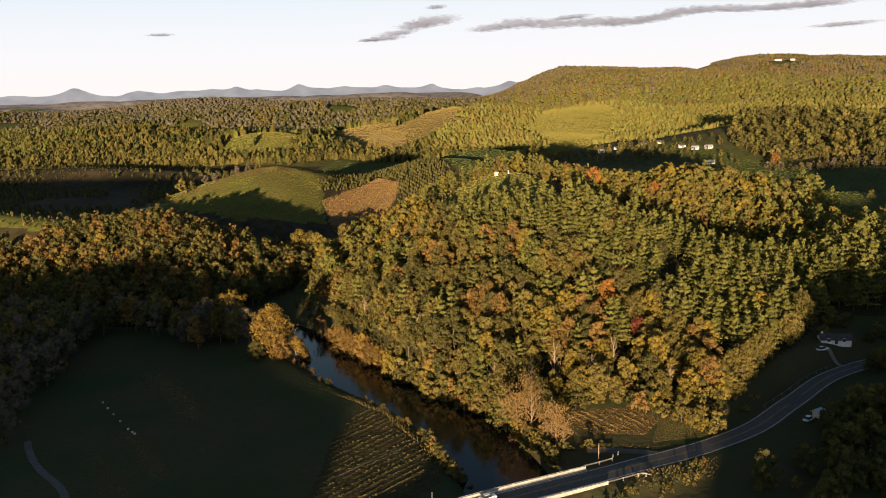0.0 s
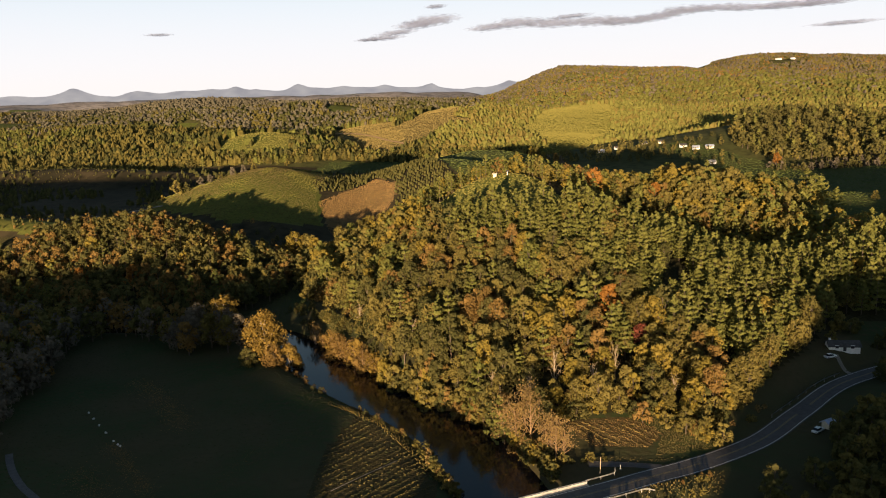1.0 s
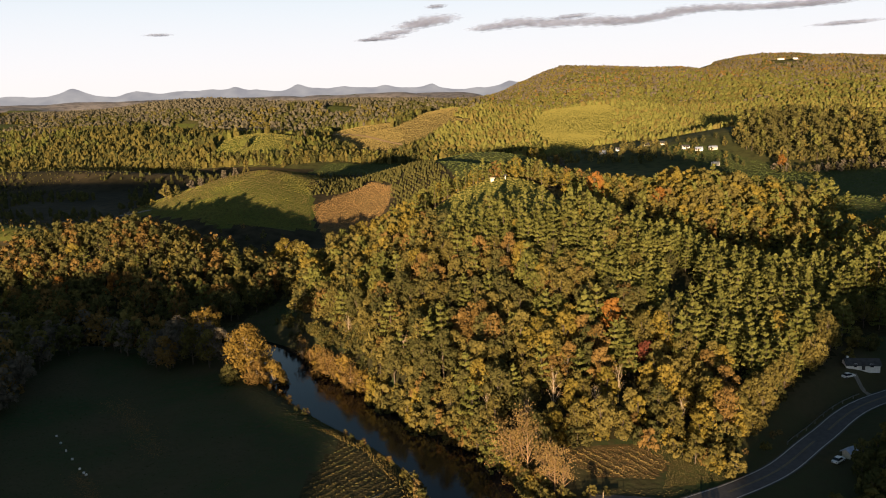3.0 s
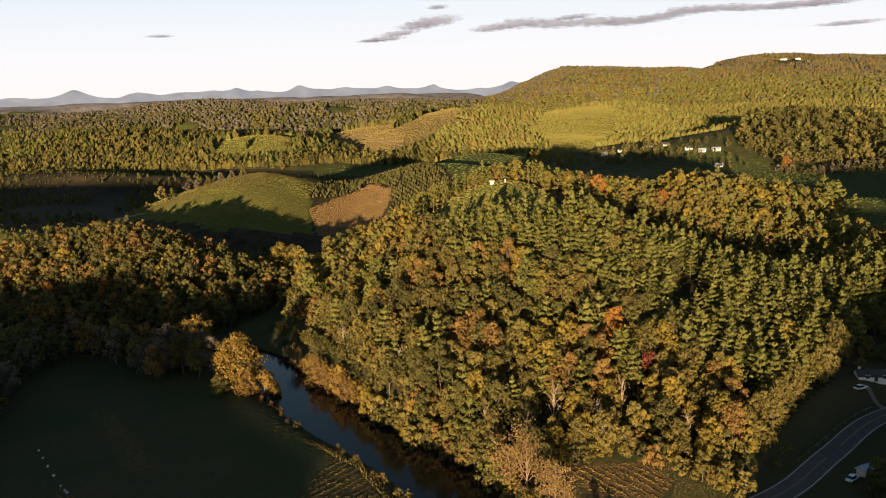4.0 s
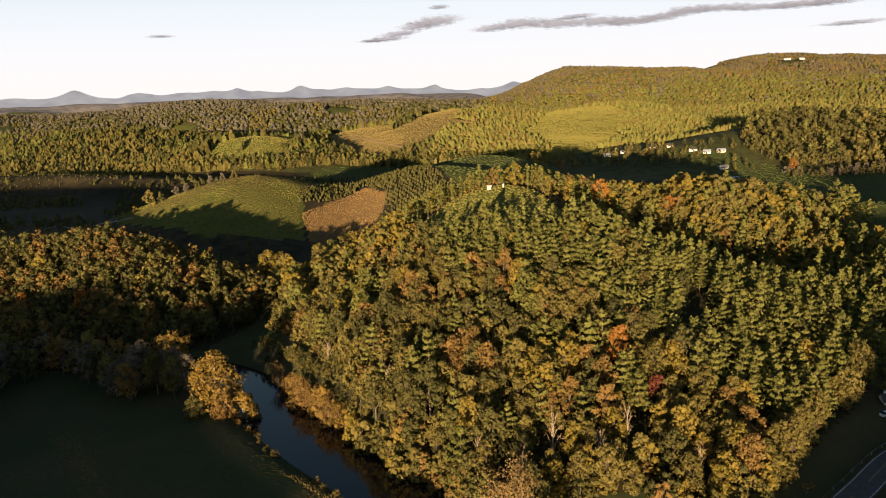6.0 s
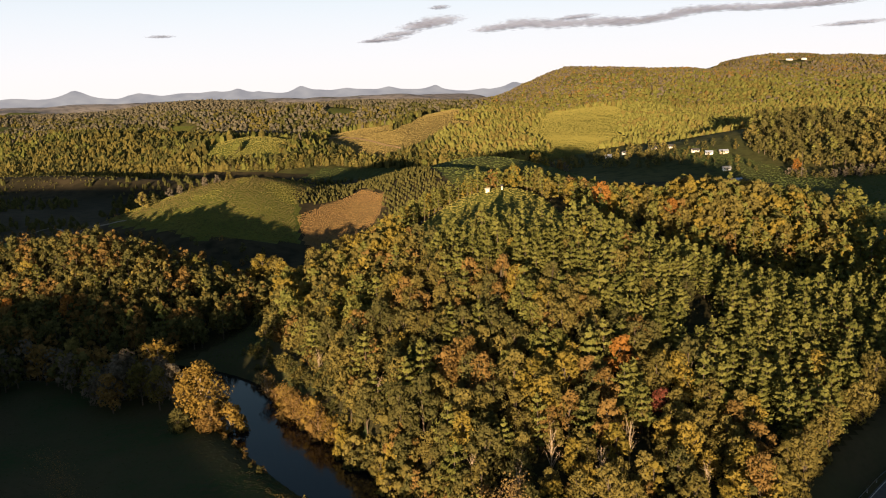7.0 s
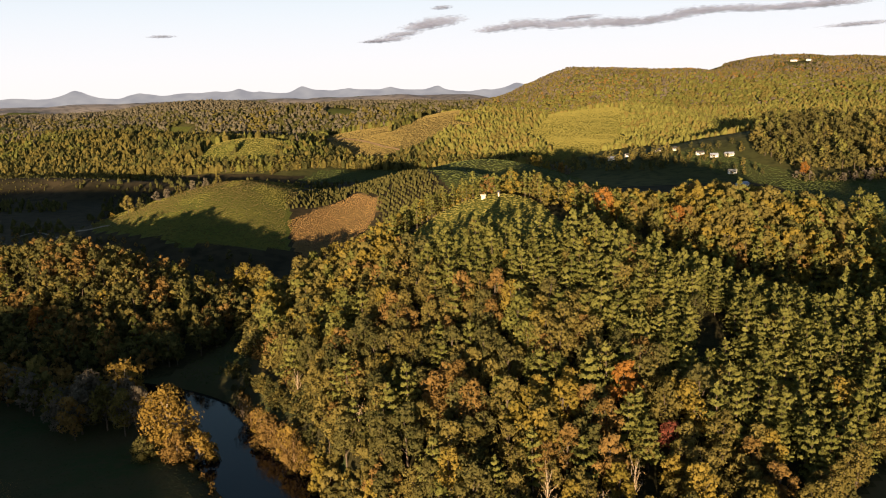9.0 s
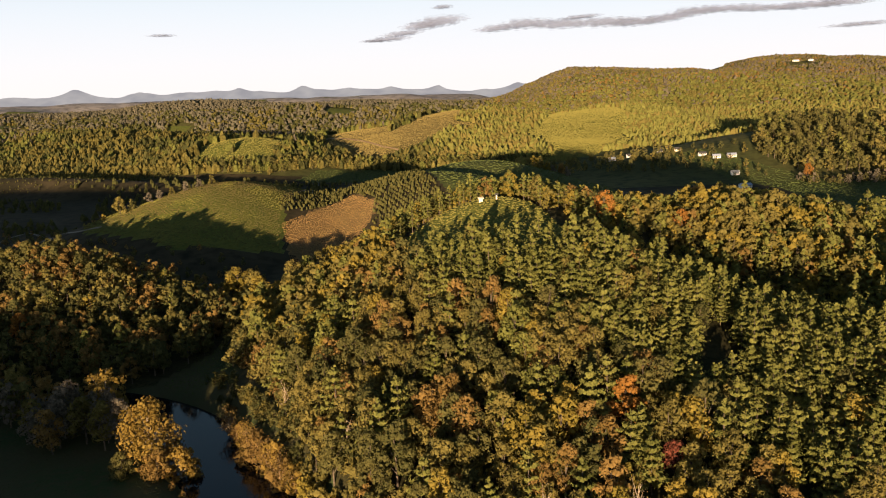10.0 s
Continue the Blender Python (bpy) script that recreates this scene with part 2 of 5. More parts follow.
def height(x, y):
    """Height of the ground."""
    x, y = np.asarray(x, float), np.asarray(y, float)
    h = np.zeros(np.broadcast(x, y).shape)
    for cx, cy, sx, sy, turn, top in HILLS:
        a = radians(turn)
        u, v = (x - cx) * np.cos(a) + (y - cy) * np.sin(a), -(x - cx) * np.sin(a) + (y - cy) * np.cos(a)
        h = h + (top * np.exp(-0.5 * ((u / sx) ** 2 + (v / sy) ** 2))) ** 2.5
    for far, front, back, line in MOUNTAINS:
        v = (y - far - 60 * value_noise(x, y, 400, 8)) / np.where(y < far, front, back)
        spur = 1 + (1 - np.exp(-3 * v * v)) * (0.22 * value_noise(x, y * 0.6, 210, 31) + 0.1 * value_noise(x, y * 0.7, 95, 32))
        h = h + (np.interp(x, [p[0] for p in line], [p[1] for p in line]) * np.exp(-0.5 * v * v) * spur) ** 2.5
    west = 1 - smooth01(-100, 350, x)
    for far, half, top, k in FAR_RIDGES:
        v = (y - far - 170 * value_noise(x, 0 * y, 520, k)) / half
        crest = top * (0.9 + 0.13 * value_noise(x, 0 * y, 430, k + 10) + 0.07 * value_noise(x, y, 170, k + 20))
        h = h + (west * crest * np.exp(-0.5 * v * v)) ** 2.5
    h = h ** 0.4
    # the hollow behind the pine ridge
    u, v = (x - 96) * 0.9 - (y - 398) * 0.44, (x - 96) * 0.44 + (y - 398) * 0.9
    h = h - 24 * np.exp(-0.5 * ((u / 38) ** 2 + (v / 20) ** 2))
    h = 3.0 * np.logaddexp(0, (h - 5.0) / 3.0) - 0.5
    # gentle rise along the road to the east
    h = h + 7 * smooth01(50, 140, x) * smooth01(170, 250, y) * (1 - smooth01(300, 700, y))
    # rolling land far off
    far = smooth01(1100, 2000, y)
    far = far * (1 - 0.75 * smooth01(0, 500, x) * smooth01(1900, 2500, y))
    h = h + far * (12 * value_noise(x, y, 330, 3) + 8 * value_noise(x, y, 150, 4))
    far = smooth01(1900, 3000, y) * (1 - 0.8 * smooth01(0, 400, x))
    h = h + far * (7 * value_noise(x, y, 520, 5) + 7 * value_noise(x, y, 210, 6))
    # ridge behind
    a = radians(LIGHT_AZ)
    u = x * np.cos(a) - y * np.sin(a)
    s = x * np.sin(a) + y * np.cos(a)
    top = np.interp(u, [b[0] for b in BACK], [b[1] for b in BACK])
    h = h + top * np.exp(-0.5 * ((s + 200) / 85.0) ** 2)
    h = h + 0.35 * value_noise(x, y, 23, 1) + 0.15 * value_noise(x, y, 9, 2)
    # river bed
    near = (y < 420) & (y > 60) & (x < 120)
    d, _ = line_distance(RIVER, x, y)
    bed = -3.2 + 3.2 * smooth01(HALF_RIVER - 2, HALF_RIVER + 4, d)
    keep = smooth01(HALF_RIVER - 1, HALF_RIVER + 9, d)
    h = np.where(near, h * keep + bed, h)
    # road bed
    d, _ = line_distance(ROAD, x, y)
    grade = road_grade(x)
    w = 1 - smooth01(4.5, 13, d)
    over = smooth01(HALF_RIVER + 1, HALF_RIVER + 6, line_distance(RIVER, x, y)[0])
    h = np.where(d < 13, h * (1 - w * over) + (grade - 0.12) * w * over, h)
    return h


def road_grade(x):
    """Height of the road's surface along its way."""
    return np.interp(x, [-60, -22, 0, 40, 60, 95, 116, 150, 330], [0.6, 2.6, 3.6, 3.4, 3.2, 4.6, 6.2, 8.0, 11.0])


def ground_z(x, y):
    return float(height(np.array([x]), np.array([y]))[0])


# areas of the plan
FOREST = [(9, 222), (26, 231), (52, 232), (66, 222), (76, 237), (95, 256), (114, 277), (127, 297), (205, 298), (222, 330), (208, 372), (192, 398), (172, 412), (180, 440), (196, 475), (206, 505), (215, 560), (60, 560), (-20, 520),
          (-50, 480), (-76, 440), (-84, 404), (-72, 372), (-57, 341), (-42, 314), (-31, 289), (-14, 263), (0, 242)]
PINES = [(-2, 345), (42, 320), (64, 286), (66, 262), (86, 250), (116, 284), (150, 318), (150, 358), (105, 360), (64, 372), (38, 374), (14, 376), (-6, 382)]
HOLLOW = [(34, 426), (60, 390), (92, 372), (122, 372), (112, 388), (76, 408), (48, 440)]
RAVINE = [(66, 302), (73, 299), (80, 311), (86, 334), (80, 338), (75, 326), (70, 315)]
CLEARING = [(-26, 404), (-12, 386), (14, 377), (36, 375), (46, 392), (46, 424), (34, 446), (18, 449), (-8, 449), (-26, 430)]
LEFT_WOOD = [(-345, 372), (-250, 370), (-190, 368), (-130, 363), (-104, 362), (-94, 380), (-84, 402), (-84, 430), (-96, 456), (-140, 458), (-180, 450), (-222, 440), (-250, 440), (-290, 444), (-345, 446)]
BANK_WOOD = [(-320, 332), (-205, 346), (-150, 344), (-118, 338), (-98, 327), (-90, 313), (-92, 302), (-108, 304), (-124, 318), (-145, 334), (-164, 326), (-158, 300), (-151, 272), (-147, 240), (-138, 214), (-330, 214)]


def ragged(poly, x, y):
    """Which points lie in a far polygon whose outline is frayed."""
    return inside(poly, x + 30 * value_noise(x, y, 75, 41) + 14 * value_noise(x, y, 22, 42), y + 40 * value_noise(x, y, 90, 43) + 25 * value_noise(x, y, 30, 44))


def place(poly, step, seed, jitter=0.42, gap=0.0):
    """Scattered spots inside a polygon, about one per step x step."""
    r = rng(seed)
    xs, ys = [p[0] for p in poly], [p[1] for p in poly]
    gx, gy = np.meshgrid(np.arange(min(xs), max(xs), step), np.arange(min(ys), max(ys), step * 0.87))
    gx = gx + (np.arange(gx.shape[0]) % 2)[:, None] * step / 2
    gx, gy = (gx + r.uniform(-jitter, jitter, gx.shape) * step).ravel(), (gy + r.uniform(-jitter, jitter, gy.shape) * step).ravel()
    ok = inside(poly, gx, gy) & (r.rand(len(gx)) >= gap)
    return gx[ok], gy[ok]


# ---------- the ground, one sheet to the horizon ----------
def steps(parts):
    out = []
    for a, b, n in parts:
        out += list(np.linspace(a, b, n, endpoint=False))
    return np.array(out + [parts[-1][1]])


def build_ground():
    xs = steps([(-4900, -1500, 24), (-1500, -420, 40), (-420, -150, 56), (-150, 170, 128), (170, 420, 50), (420, 1500, 40), (1500, 4900, 24)])
    ys = steps([(-900, -50, 24), (-50, 160, 12), (160, 460, 120), (460, 800, 60), (800, 1500, 64), (1500, 3000, 64), (3000, 4950, 34)])
    gx, gy = np.meshgrid(xs, ys)
    verts = np.stack([gx, gy, height(gx, gy)], -1).reshape(-1, 3)
    nx, ny = len(xs), len(ys)
    i = (np.arange(ny - 1)[:, None] * nx + np.arange(nx - 1)[None]).ravel()
    faces = np.stack([i, i + 1, i + nx + 1, i + nx], -1)
    cx, cy = verts[faces].mean(1)[:, 0], verts[faces].mean(1)[:, 1]
    index = np.full(len(faces), 4)
    wob = 6 * value_noise(cx, cy, 30, 9)
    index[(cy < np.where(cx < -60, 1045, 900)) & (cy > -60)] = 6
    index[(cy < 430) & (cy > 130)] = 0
    index[inside(PASTURE_HILL, cx + wob, cy)] = 2
    index[inside([(-450, 448), (-290, 446), (-222, 442), (-180, 452), (-200, 485), (-220, 505), (-450, 515)], cx, cy)] = 2
    for poly in GREEN_FIELDS:
        index[inside(poly, cx, cy)] = 3
    for k, poly in enumerate(FAR_PASTURES):
        index[ragged(poly, cx, cy)] = 10 if k in (1, 4) else 2
    index[inside(CLEARCUT, cx + wob, cy + wob)] = 5
    index[inside(FOREST, cx, cy) | inside(LEFT_WOOD, cx, cy)] = 4
    index[inside(CLEARING, cx, cy)] = 2
    index[(cy > 900) & (index == 4)] = 7
    open_patch = (value_noise(cx, cy, 170, 51) + 0.5 * value_noise(cx, cy, 60, 52) > 0.7) & (cy > 1500) & (cx < 0)
    index[open_patch & (index == 7)] = 2
    # dark ground colour in place of the valley hill's shadow
    index[inside(SHADOW_BAND, cx + wob, cy + 2 * wob)] = 6
    # farthest western land takes the haze-coloured material
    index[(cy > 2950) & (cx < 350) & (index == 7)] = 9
    index[(cy < -60)] = 7
    index[inside(STUBBLE_FIELD, cx, cy)] = 1
    index[inside(GARDEN, cx, cy)] = 8
    ob = new("ground", mesh_arrays("ground", verts, faces, [GRASS, STUBBLE, PASTURE, GREEN_FIELD, WOOD_FLOOR, BARE, SCRUB, FAR_LAND, SOIL, HAZY_LAND, TAN_PASTURE], index, True))
    tagged(ob, "valley meadows, pastures, bare slopes and wooded hills", "ground", kind="structure")


PASTURE_HILL = [(-262, 640), (-235, 585), (-160, 540), (-104, 550), (-116, 600), (-119, 650), (-119, 700), (-190, 740), (-250, 700)]
CLEARCUT = [(-113, 591), (-96, 632), (-80, 666), (-61, 642), (-60, 610), (-70, 560), (-80, 505), (-96, 540), (-106, 572)]
YOUNG_PINES = [(-117, 606), (-96, 634), (-80, 668), (-62, 646), (-58, 604), (-34, 586), (-10, 612), (-19, 650), (-31, 690), (-38, 714), (-60, 717), (-84, 707), (-104, 692), (-118, 655)]
GREEN_FIELDS = [[(-42, 722), (-28, 692), (-16, 652), (-6, 626), (40, 640), (120, 740), (120, 855), (20, 862), (-40, 830)], [(-205, 1015), (-60, 1000), (-45, 1088), (-120, 1095), (-185, 1075)], [(-40, 990), (70, 1000), (85, 1110), (-10, 1105)],
                [(200, 560), (330, 540), (350, 690), (270, 690), (205, 610)], [(225, 1040), (262, 909), (285, 860), (290, 690), (330, 640), (430, 660), (420, 800), (350, 870), (300, 960), (260, 1050)]]
FAR_PASTURES = [[(-335, 1080), (-296, 1066), (-235, 1076), (-222, 1130), (-230, 1190), (-290, 1220), (-345, 1160)],
                [(-215, 1200), (-110, 1135), (-92, 1180), (-55, 1260), (-20, 1400), (30, 1500), (10, 1580), (-60, 1520), (-110, 1340), (-190, 1300)],
                [(84, 1150), (150, 1160), (196, 1200), (214, 1300), (236, 1420), (252, 1560), (246, 1720), (196, 1740), (150, 1690), (118, 1760), (86, 1720), (112, 1540), (96, 1360)], [(30, 1720), (92, 1700), (150, 1760), (120, 1900), (40, 1850)],
                [(-228, 1150), (-120, 1138), (-104, 1200), (-130, 1310), (-185, 1410), (-262, 1425), (-252, 1250)]]
# patch kept treeless and dark to imitate the shadow behind the valley hill
SHADOW_BAND = [(540, 1300), (640, 1250), (900, 1300), (900, 1690), (740, 1690), (660, 1665), (600, 1620)]
GARDEN = [(24, 229), (46, 229), (51, 221), (46, 214), (31, 216)]
STUBBLE_FIELD = [(-37, 243), (-42, 222), (-43, 190), (-42, 172), (-20, 176), (-9, 196), (-18, 220)]
build_ground()


def build_river():
    pts = RIVER
    verts, faces = [], []
    for k, (x, y) in enumerate(pts):
        ax, ay = pts[max(k - 1, 0)]
        bx, by = pts[min(k + 1, len(pts) - 1)]
        n = Vector((-(by - ay), bx - ax)).normalized() * 15
        verts += [(x + n.x, y + n.y, -1.0), (x - n.x, y - n.y, -1.0)]
        if k:
            faces.append((2 * k - 2, 2 * k - 1, 2 * k + 1, 2 * k))
    ob = new("river_water", mesh_arrays("river_water", verts, faces, [WATER], None, True))
    tagged(ob, "dark slow river reflecting the blue evening sky", "river", kind="structure")


build_river()


# ---------- trees: shapes ----------
def turn_to(normals, seed):
    """Two axes across each normal, turned at random."""
    r = rng(seed)
    n = normals / (np.linalg.norm(normals, axis=1, keepdims=True) + 1e-9)
    ref = r.randn(*n.shape)
    u = np.cross(n, ref)
    u /= np.linalg.norm(u, axis=1, keepdims=True) + 1e-9
    return u, np.cross(n, u), n


def sprays(centres, normals, size, seed):
    """Small bent leaf sprays, two triangles each, at the centres."""
    r = rng(seed)
    u, v, n = turn_to(normals, seed + 1)
    k = len(centres)
    s = size * r.uniform(0.6, 1.35, (k, 1))
    a = centres + u * s * r.uniform(0.5, 0.8, (k, 1))
    b = centres - u * s * r.uniform(0.5, 0.8, (k, 1))
    c = centres + v * s * r.uniform(0.35, 0.8, (k, 1)) - n * s * r.uniform(0.1, 0.4, (k, 1))
    d = centres - v * s * r.uniform(0.35, 0.8, (k, 1)) - n * s * r.uniform(0.1, 0.4, (k, 1))
    verts = np.stack([a, c, b, d], 1).reshape(-1, 3)
    i = np.arange(k) * 4
    faces = np.concatenate([np.stack([i, i + 1, i + 2], -1), np.stack([i, i + 2, i + 3], -1)])
    return verts, faces


def tapered(points, radii, n=5):
    """A bent tapered stem along points."""
    P = np.array(points, float)
    verts, faces = [], []
    for k, (p, rad) in enumerate(zip(P, radii)):
        d = P[min(k + 1, len(P) - 1)] - P[max(k - 1, 0)]
        d /= np.linalg.norm(d) + 1e-9
        u = np.cross(d, (0.3, 1, 0.2))
        u /= np.linalg.norm(u)
        w = np.cross(d, u)
        for j in range(n):
            a = 2 * math.pi * j / n
            verts.append(p + rad * (math.cos(a) * u + math.sin(a) * w))
        if k:
            for j in range(n):
                q, s = (k - 1) * n + j, (k - 1) * n + (j + 1) % n
                faces += [(q, s, s + n), (q, s + n, q + n)]
    return np.array(verts), np.array(faces)


def joined(pieces):
    at, faces = 0, []
    for p in pieces:
        faces.append(p[1] + at)
        at += len(p[0])
    return np.concatenate([p[0] for p in pieces]), np.concatenate(faces)


def broadleaf(seed, tall=15.0, wide=4.4, count=700, size=0.8, lobes=13, low=0.22, open_=0.0, limbs=True):
    """A broadleaf tree: trunk with limbs, and a crown of lobes set with leaf sprays."""
    r = rng(seed)
    centres, radii = [], []
    for k in range(lobes):
        t = (k + 0.5) / lobes
        a = k * 2.4 + r.uniform(-0.5, 0.5)
        z = tall * (low + 0.12 + (0.80 - low) * t)
        reach = wide * 0.72 * math.sin(math.pi * min(0.97, 0.24 + 0.74 * t)) ** 0.7 * r.uniform(0.55, 1.15)
        centres.append((math.cos(a) * reach, math.sin(a) * reach, z))
        radii.append(wide * r.uniform(0.30, 0.50) * (1.05 - 0.35 * t))
    centres, radii = np.array(centres), np.array(radii)
    pick = r.choice(lobes, count, p=radii ** 2 / (radii ** 2).sum())
    d = r.randn(count, 3)
    d[:, 2] += 0.25
    d /= np.linalg.norm(d, axis=1, keepdims=True)
    pos = centres[pick] + d * (radii[pick] * r.uniform(0.72 - open_, 1.12, count))[:, None] * np.array([1, 1, 0.86])
    normal = d + 0.32 * r.randn(count, 3)
    crown = sprays(pos, normal, size, seed + 7)
    lean = r.uniform(-0.5, 0.5, 2)
    top = np.array([lean[0], lean[1], tall * 0.72])
    rad = 0.018 * tall
    stems = [tapered([(0, 0, -1.2), (lean[0] * 0.3, lean[1] * 0.3, tall * 0.3), top], [rad * 1.25, rad * 0.85, rad * 0.25])]
    for k in range(0, lobes if limbs else 3, 2):
        c = centres[k]
        b = np.array([lean[0] * 0.5, lean[1] * 0.5, max(tall * 0.2, c[2] - 0.32 * tall)])
        stems.append(tapered([b, (b + c) / 2 + (0, 0, 0.35), c + (c - b) * 0.2], [rad * 0.5, rad * 0.33, rad * 0.1], 4))
    return joined(stems), crown


def pine(seed, tall=17.0, wide=3.6, whorls=9, arms=6, low=0.2, tufts_=4, size=0.5, brushes=3):
    """A white pine: a straight stem with flat, spaced tiers of branches, each a plume of needle brushes turned up at its tip."""
    r = rng(seed)
    at, normal, big = [], [], []
    up = np.array([0, 0, 1.0])
    for k in range(whorls):
        t = (k + 0.5) / whorls
        reach = wide * min(1.0, 0.85 + 0.8 * t) * (1 - t ** 1.8) ** 0.7 * r.uniform(0.82, 1.15) + 0.35
        z0 = tall * (low + (0.97 - low) * t) - 0.3
        n = arms if t < 0.8 else arms - 1
        for j in range(n):
            if r.rand() < 0.07:
                continue
            a = 2 * math.pi * (j + 0.5 * (k % 2)) / n + r.uniform(-0.35, 0.35)
            q = reach * r.uniform(0.62, 1.2)
            z = z0 + r.uniform(-0.25, 0.25)
            rise = r.uniform(0.0, 0.18) + 0.45 * t ** 2
            way, across = np.array([math.cos(a), math.sin(a), 0]), np.array([-math.sin(a), math.cos(a), 0])
            for f in np.linspace(0.3, 1.0, tufts_) + r.uniform(-0.05, 0.05, tufts_):
                spread = 0.1 * q + 0.34 * q * f * (1.2 - f)
                for b in range(brushes):
                    at.append(way * q * f + across * r.uniform(-1, 1) * spread + up * (z + rise * q * f * f + r.uniform(-0.1, 0.22) * size / 0.5))
                    normal.append(way * 0.7 + up * 0.65 + 0.25 * r.randn(3))
                    big.append(size * r.uniform(0.75, 1.25) * (0.85 + 0.2 * f))
    at, normal, big = np.array(at), np.array(normal), np.array(big)
    crown = [sprays(at, normal, big[:, None], seed + 3)]
    top = np.array([[0, 0, tall - 0.2]])
    crown.append(sprays(np.repeat(top, 10, 0) + r.randn(10, 3) * (0.25, 0.25, 0.5), r.randn(10, 3) + (0, -0.5, 0.6), size, seed + 5))
    stem = tapered([(0, 0, -1.2), (0, 0, tall * 0.5), (0, 0, tall)], [tall * 0.014, tall * 0.01, 0.03])
    return stem, joined(crown)


def bare_tree(seed, tall=12.0, wide=3.2, limbs=16, twigs=620):
    """A tree with few leaves: pale limbs and a haze of thin twigs."""
    r = rng(seed)
    stems = [tapered([(0, 0, -1), (0.2, 0.1, tall * 0.45), (0.1, -0.2, tall * 0.95)], [0.26, 0.17, 0.04])]
    tips = []
    for k in range(limbs):
        b = np.array([0.1, 0, tall * (0.15 + 0.6 * k / limbs)])
        a = k * 2.4 + r.uniform(-0.4, 0.4)
        reach = wide * r.uniform(0.5, 1.1) * (1.05 - 0.5 * k / limbs)
        tip = b + np.array([math.cos(a) * reach, math.sin(a) * reach, tall * r.uniform(0.16, 0.34)])
        mid = (b + tip) / 2 + r.randn(3) * 0.25
        stems.append(tapered([b, mid, tip], [0.11, 0.08, 0.02], 4))
        for j in range(3):
            q = mid + (tip - mid) * r.rand()
            e = q + r.randn(3) * np.array([0.7, 0.7, 0.4]) + (0, 0, 0.9)
            stems.append(tapered([q, e], [0.05, 0.015], 3))
            tips.append(e)
        tips.append(tip)
    tips = np.array(tips)
    pos = tips[r.randint(len(tips), size=twigs)] + r.randn(twigs, 3) * 0.75
    return joined(stems), sprays(pos, r.randn(twigs, 3), 0.34, seed + 3)


# ---------- trees: planting ----------
def scatter_mesh(name, kinds, spots, label, category):
    """One mesh of many trees. kinds: lists of (stem, crown); spots: x, y, z, kind, turn, size, colour, bark."""
    verts, faces, index, at = [], [], [], 0
    for x, y, z, k, a, s, colour, bark in spots:
        (sv, sf), (cv, cf) = kinds[k]
        c, q = math.cos(a), math.sin(a)
        R = np.array([[c, -q, 0], [q, c, 0], [0, 0, 1]]).T
        for v, f, m in ((sv, sf, bark), (cv, cf, colour)):
            verts.append(v @ R * s + (x, y, z))
            faces.append(f + at)
            index.append(np.full(len(f), m))
            at += len(v)
    ob = new(name, mesh_arrays(name, np.concatenate(verts), np.concatenate(faces), WOODS, np.concatenate(index)))
    return tagged(ob, label, category, kind="stuff")


MESHES = {}


def plant(name, key, shape, colour, bark, m, label, category, group):
    """One tree with its trunk and crown, sharing meshes with its like."""
    k = (key, colour, bark)
    if k not in MESHES:
        (sv, sf), (cv, cf) = shape
        MESHES[k] = mesh_arrays("trunk", sv, sf, [WOODS[bark]], None, True), mesh_arrays("crown", cv, cf, [WOODS[colour]])
    top = thing(name, m, label, category, group)
    for nm, me in zip(("trunk", "crown"), MESHES[k]):
        new(nm, me).parent = top
    return top


BIG_LEAF = [broadleaf(100 + k, 14.0 + 1.2 * (k % 3), 5.0 + 0.6 * (k % 2), 940, 0.66, 14 + k % 4, 0.1 + 0.05 * (k % 3)) for k in range(7)]
BIG_PINE = [pine(200 + k, 14.0 + 1.3 * (k % 3), 4.1 + 0.5 * (k % 2), 6 + k % 2, 9, 0.14 + 0.05 * (k % 2), 4, 0.66, 3) for k in range(6)]
MID_LEAF = [broadleaf(300 + k, 14.0 + k % 3, 4.9 + 0.6 * (k % 2), 165, 1.22, 11, 0.12, 0.0, False) for k in range(6)]
FAR_LEAF = [broadleaf(350 + k, 14.0 + k % 3, 5.1 + 0.6 * (k % 2), 170, 1.4, 11, 0.0, 0.0, False) for k in range(6)]
MID_PINE = [pine(400 + k, 16 + k % 3, 3.8 + 0.4 * (k % 2), 6, 6, 0.2, 2, 1.1, 2) for k in range(5)]
LOW_TREE = [broadleaf(450 + k, 11.5, 4.2, 90, 1.4, 9, 0.05, 0.0, False) for k in range(4)] + [pine(460 + k, 13.0, 3.0, 5, 5, 0.15, 2, 1.5, 1) for k in range(3)]
BARE_TREE = [bare_tree(500 + k, 11 + 2 * (k % 2), 3.0 + 0.4 * k) for k in range(4)]
NAMES = {PINE: "yellow-green", OLIVE: "olive-green", GREEN: "dark green", GOLD: "golden-yellow", ORANGE: "orange", RED: "red", RUSSET: "russet-brown", STRAW: "straw-coloured", AMBER: "amber", DUSK: "grey-brown"}


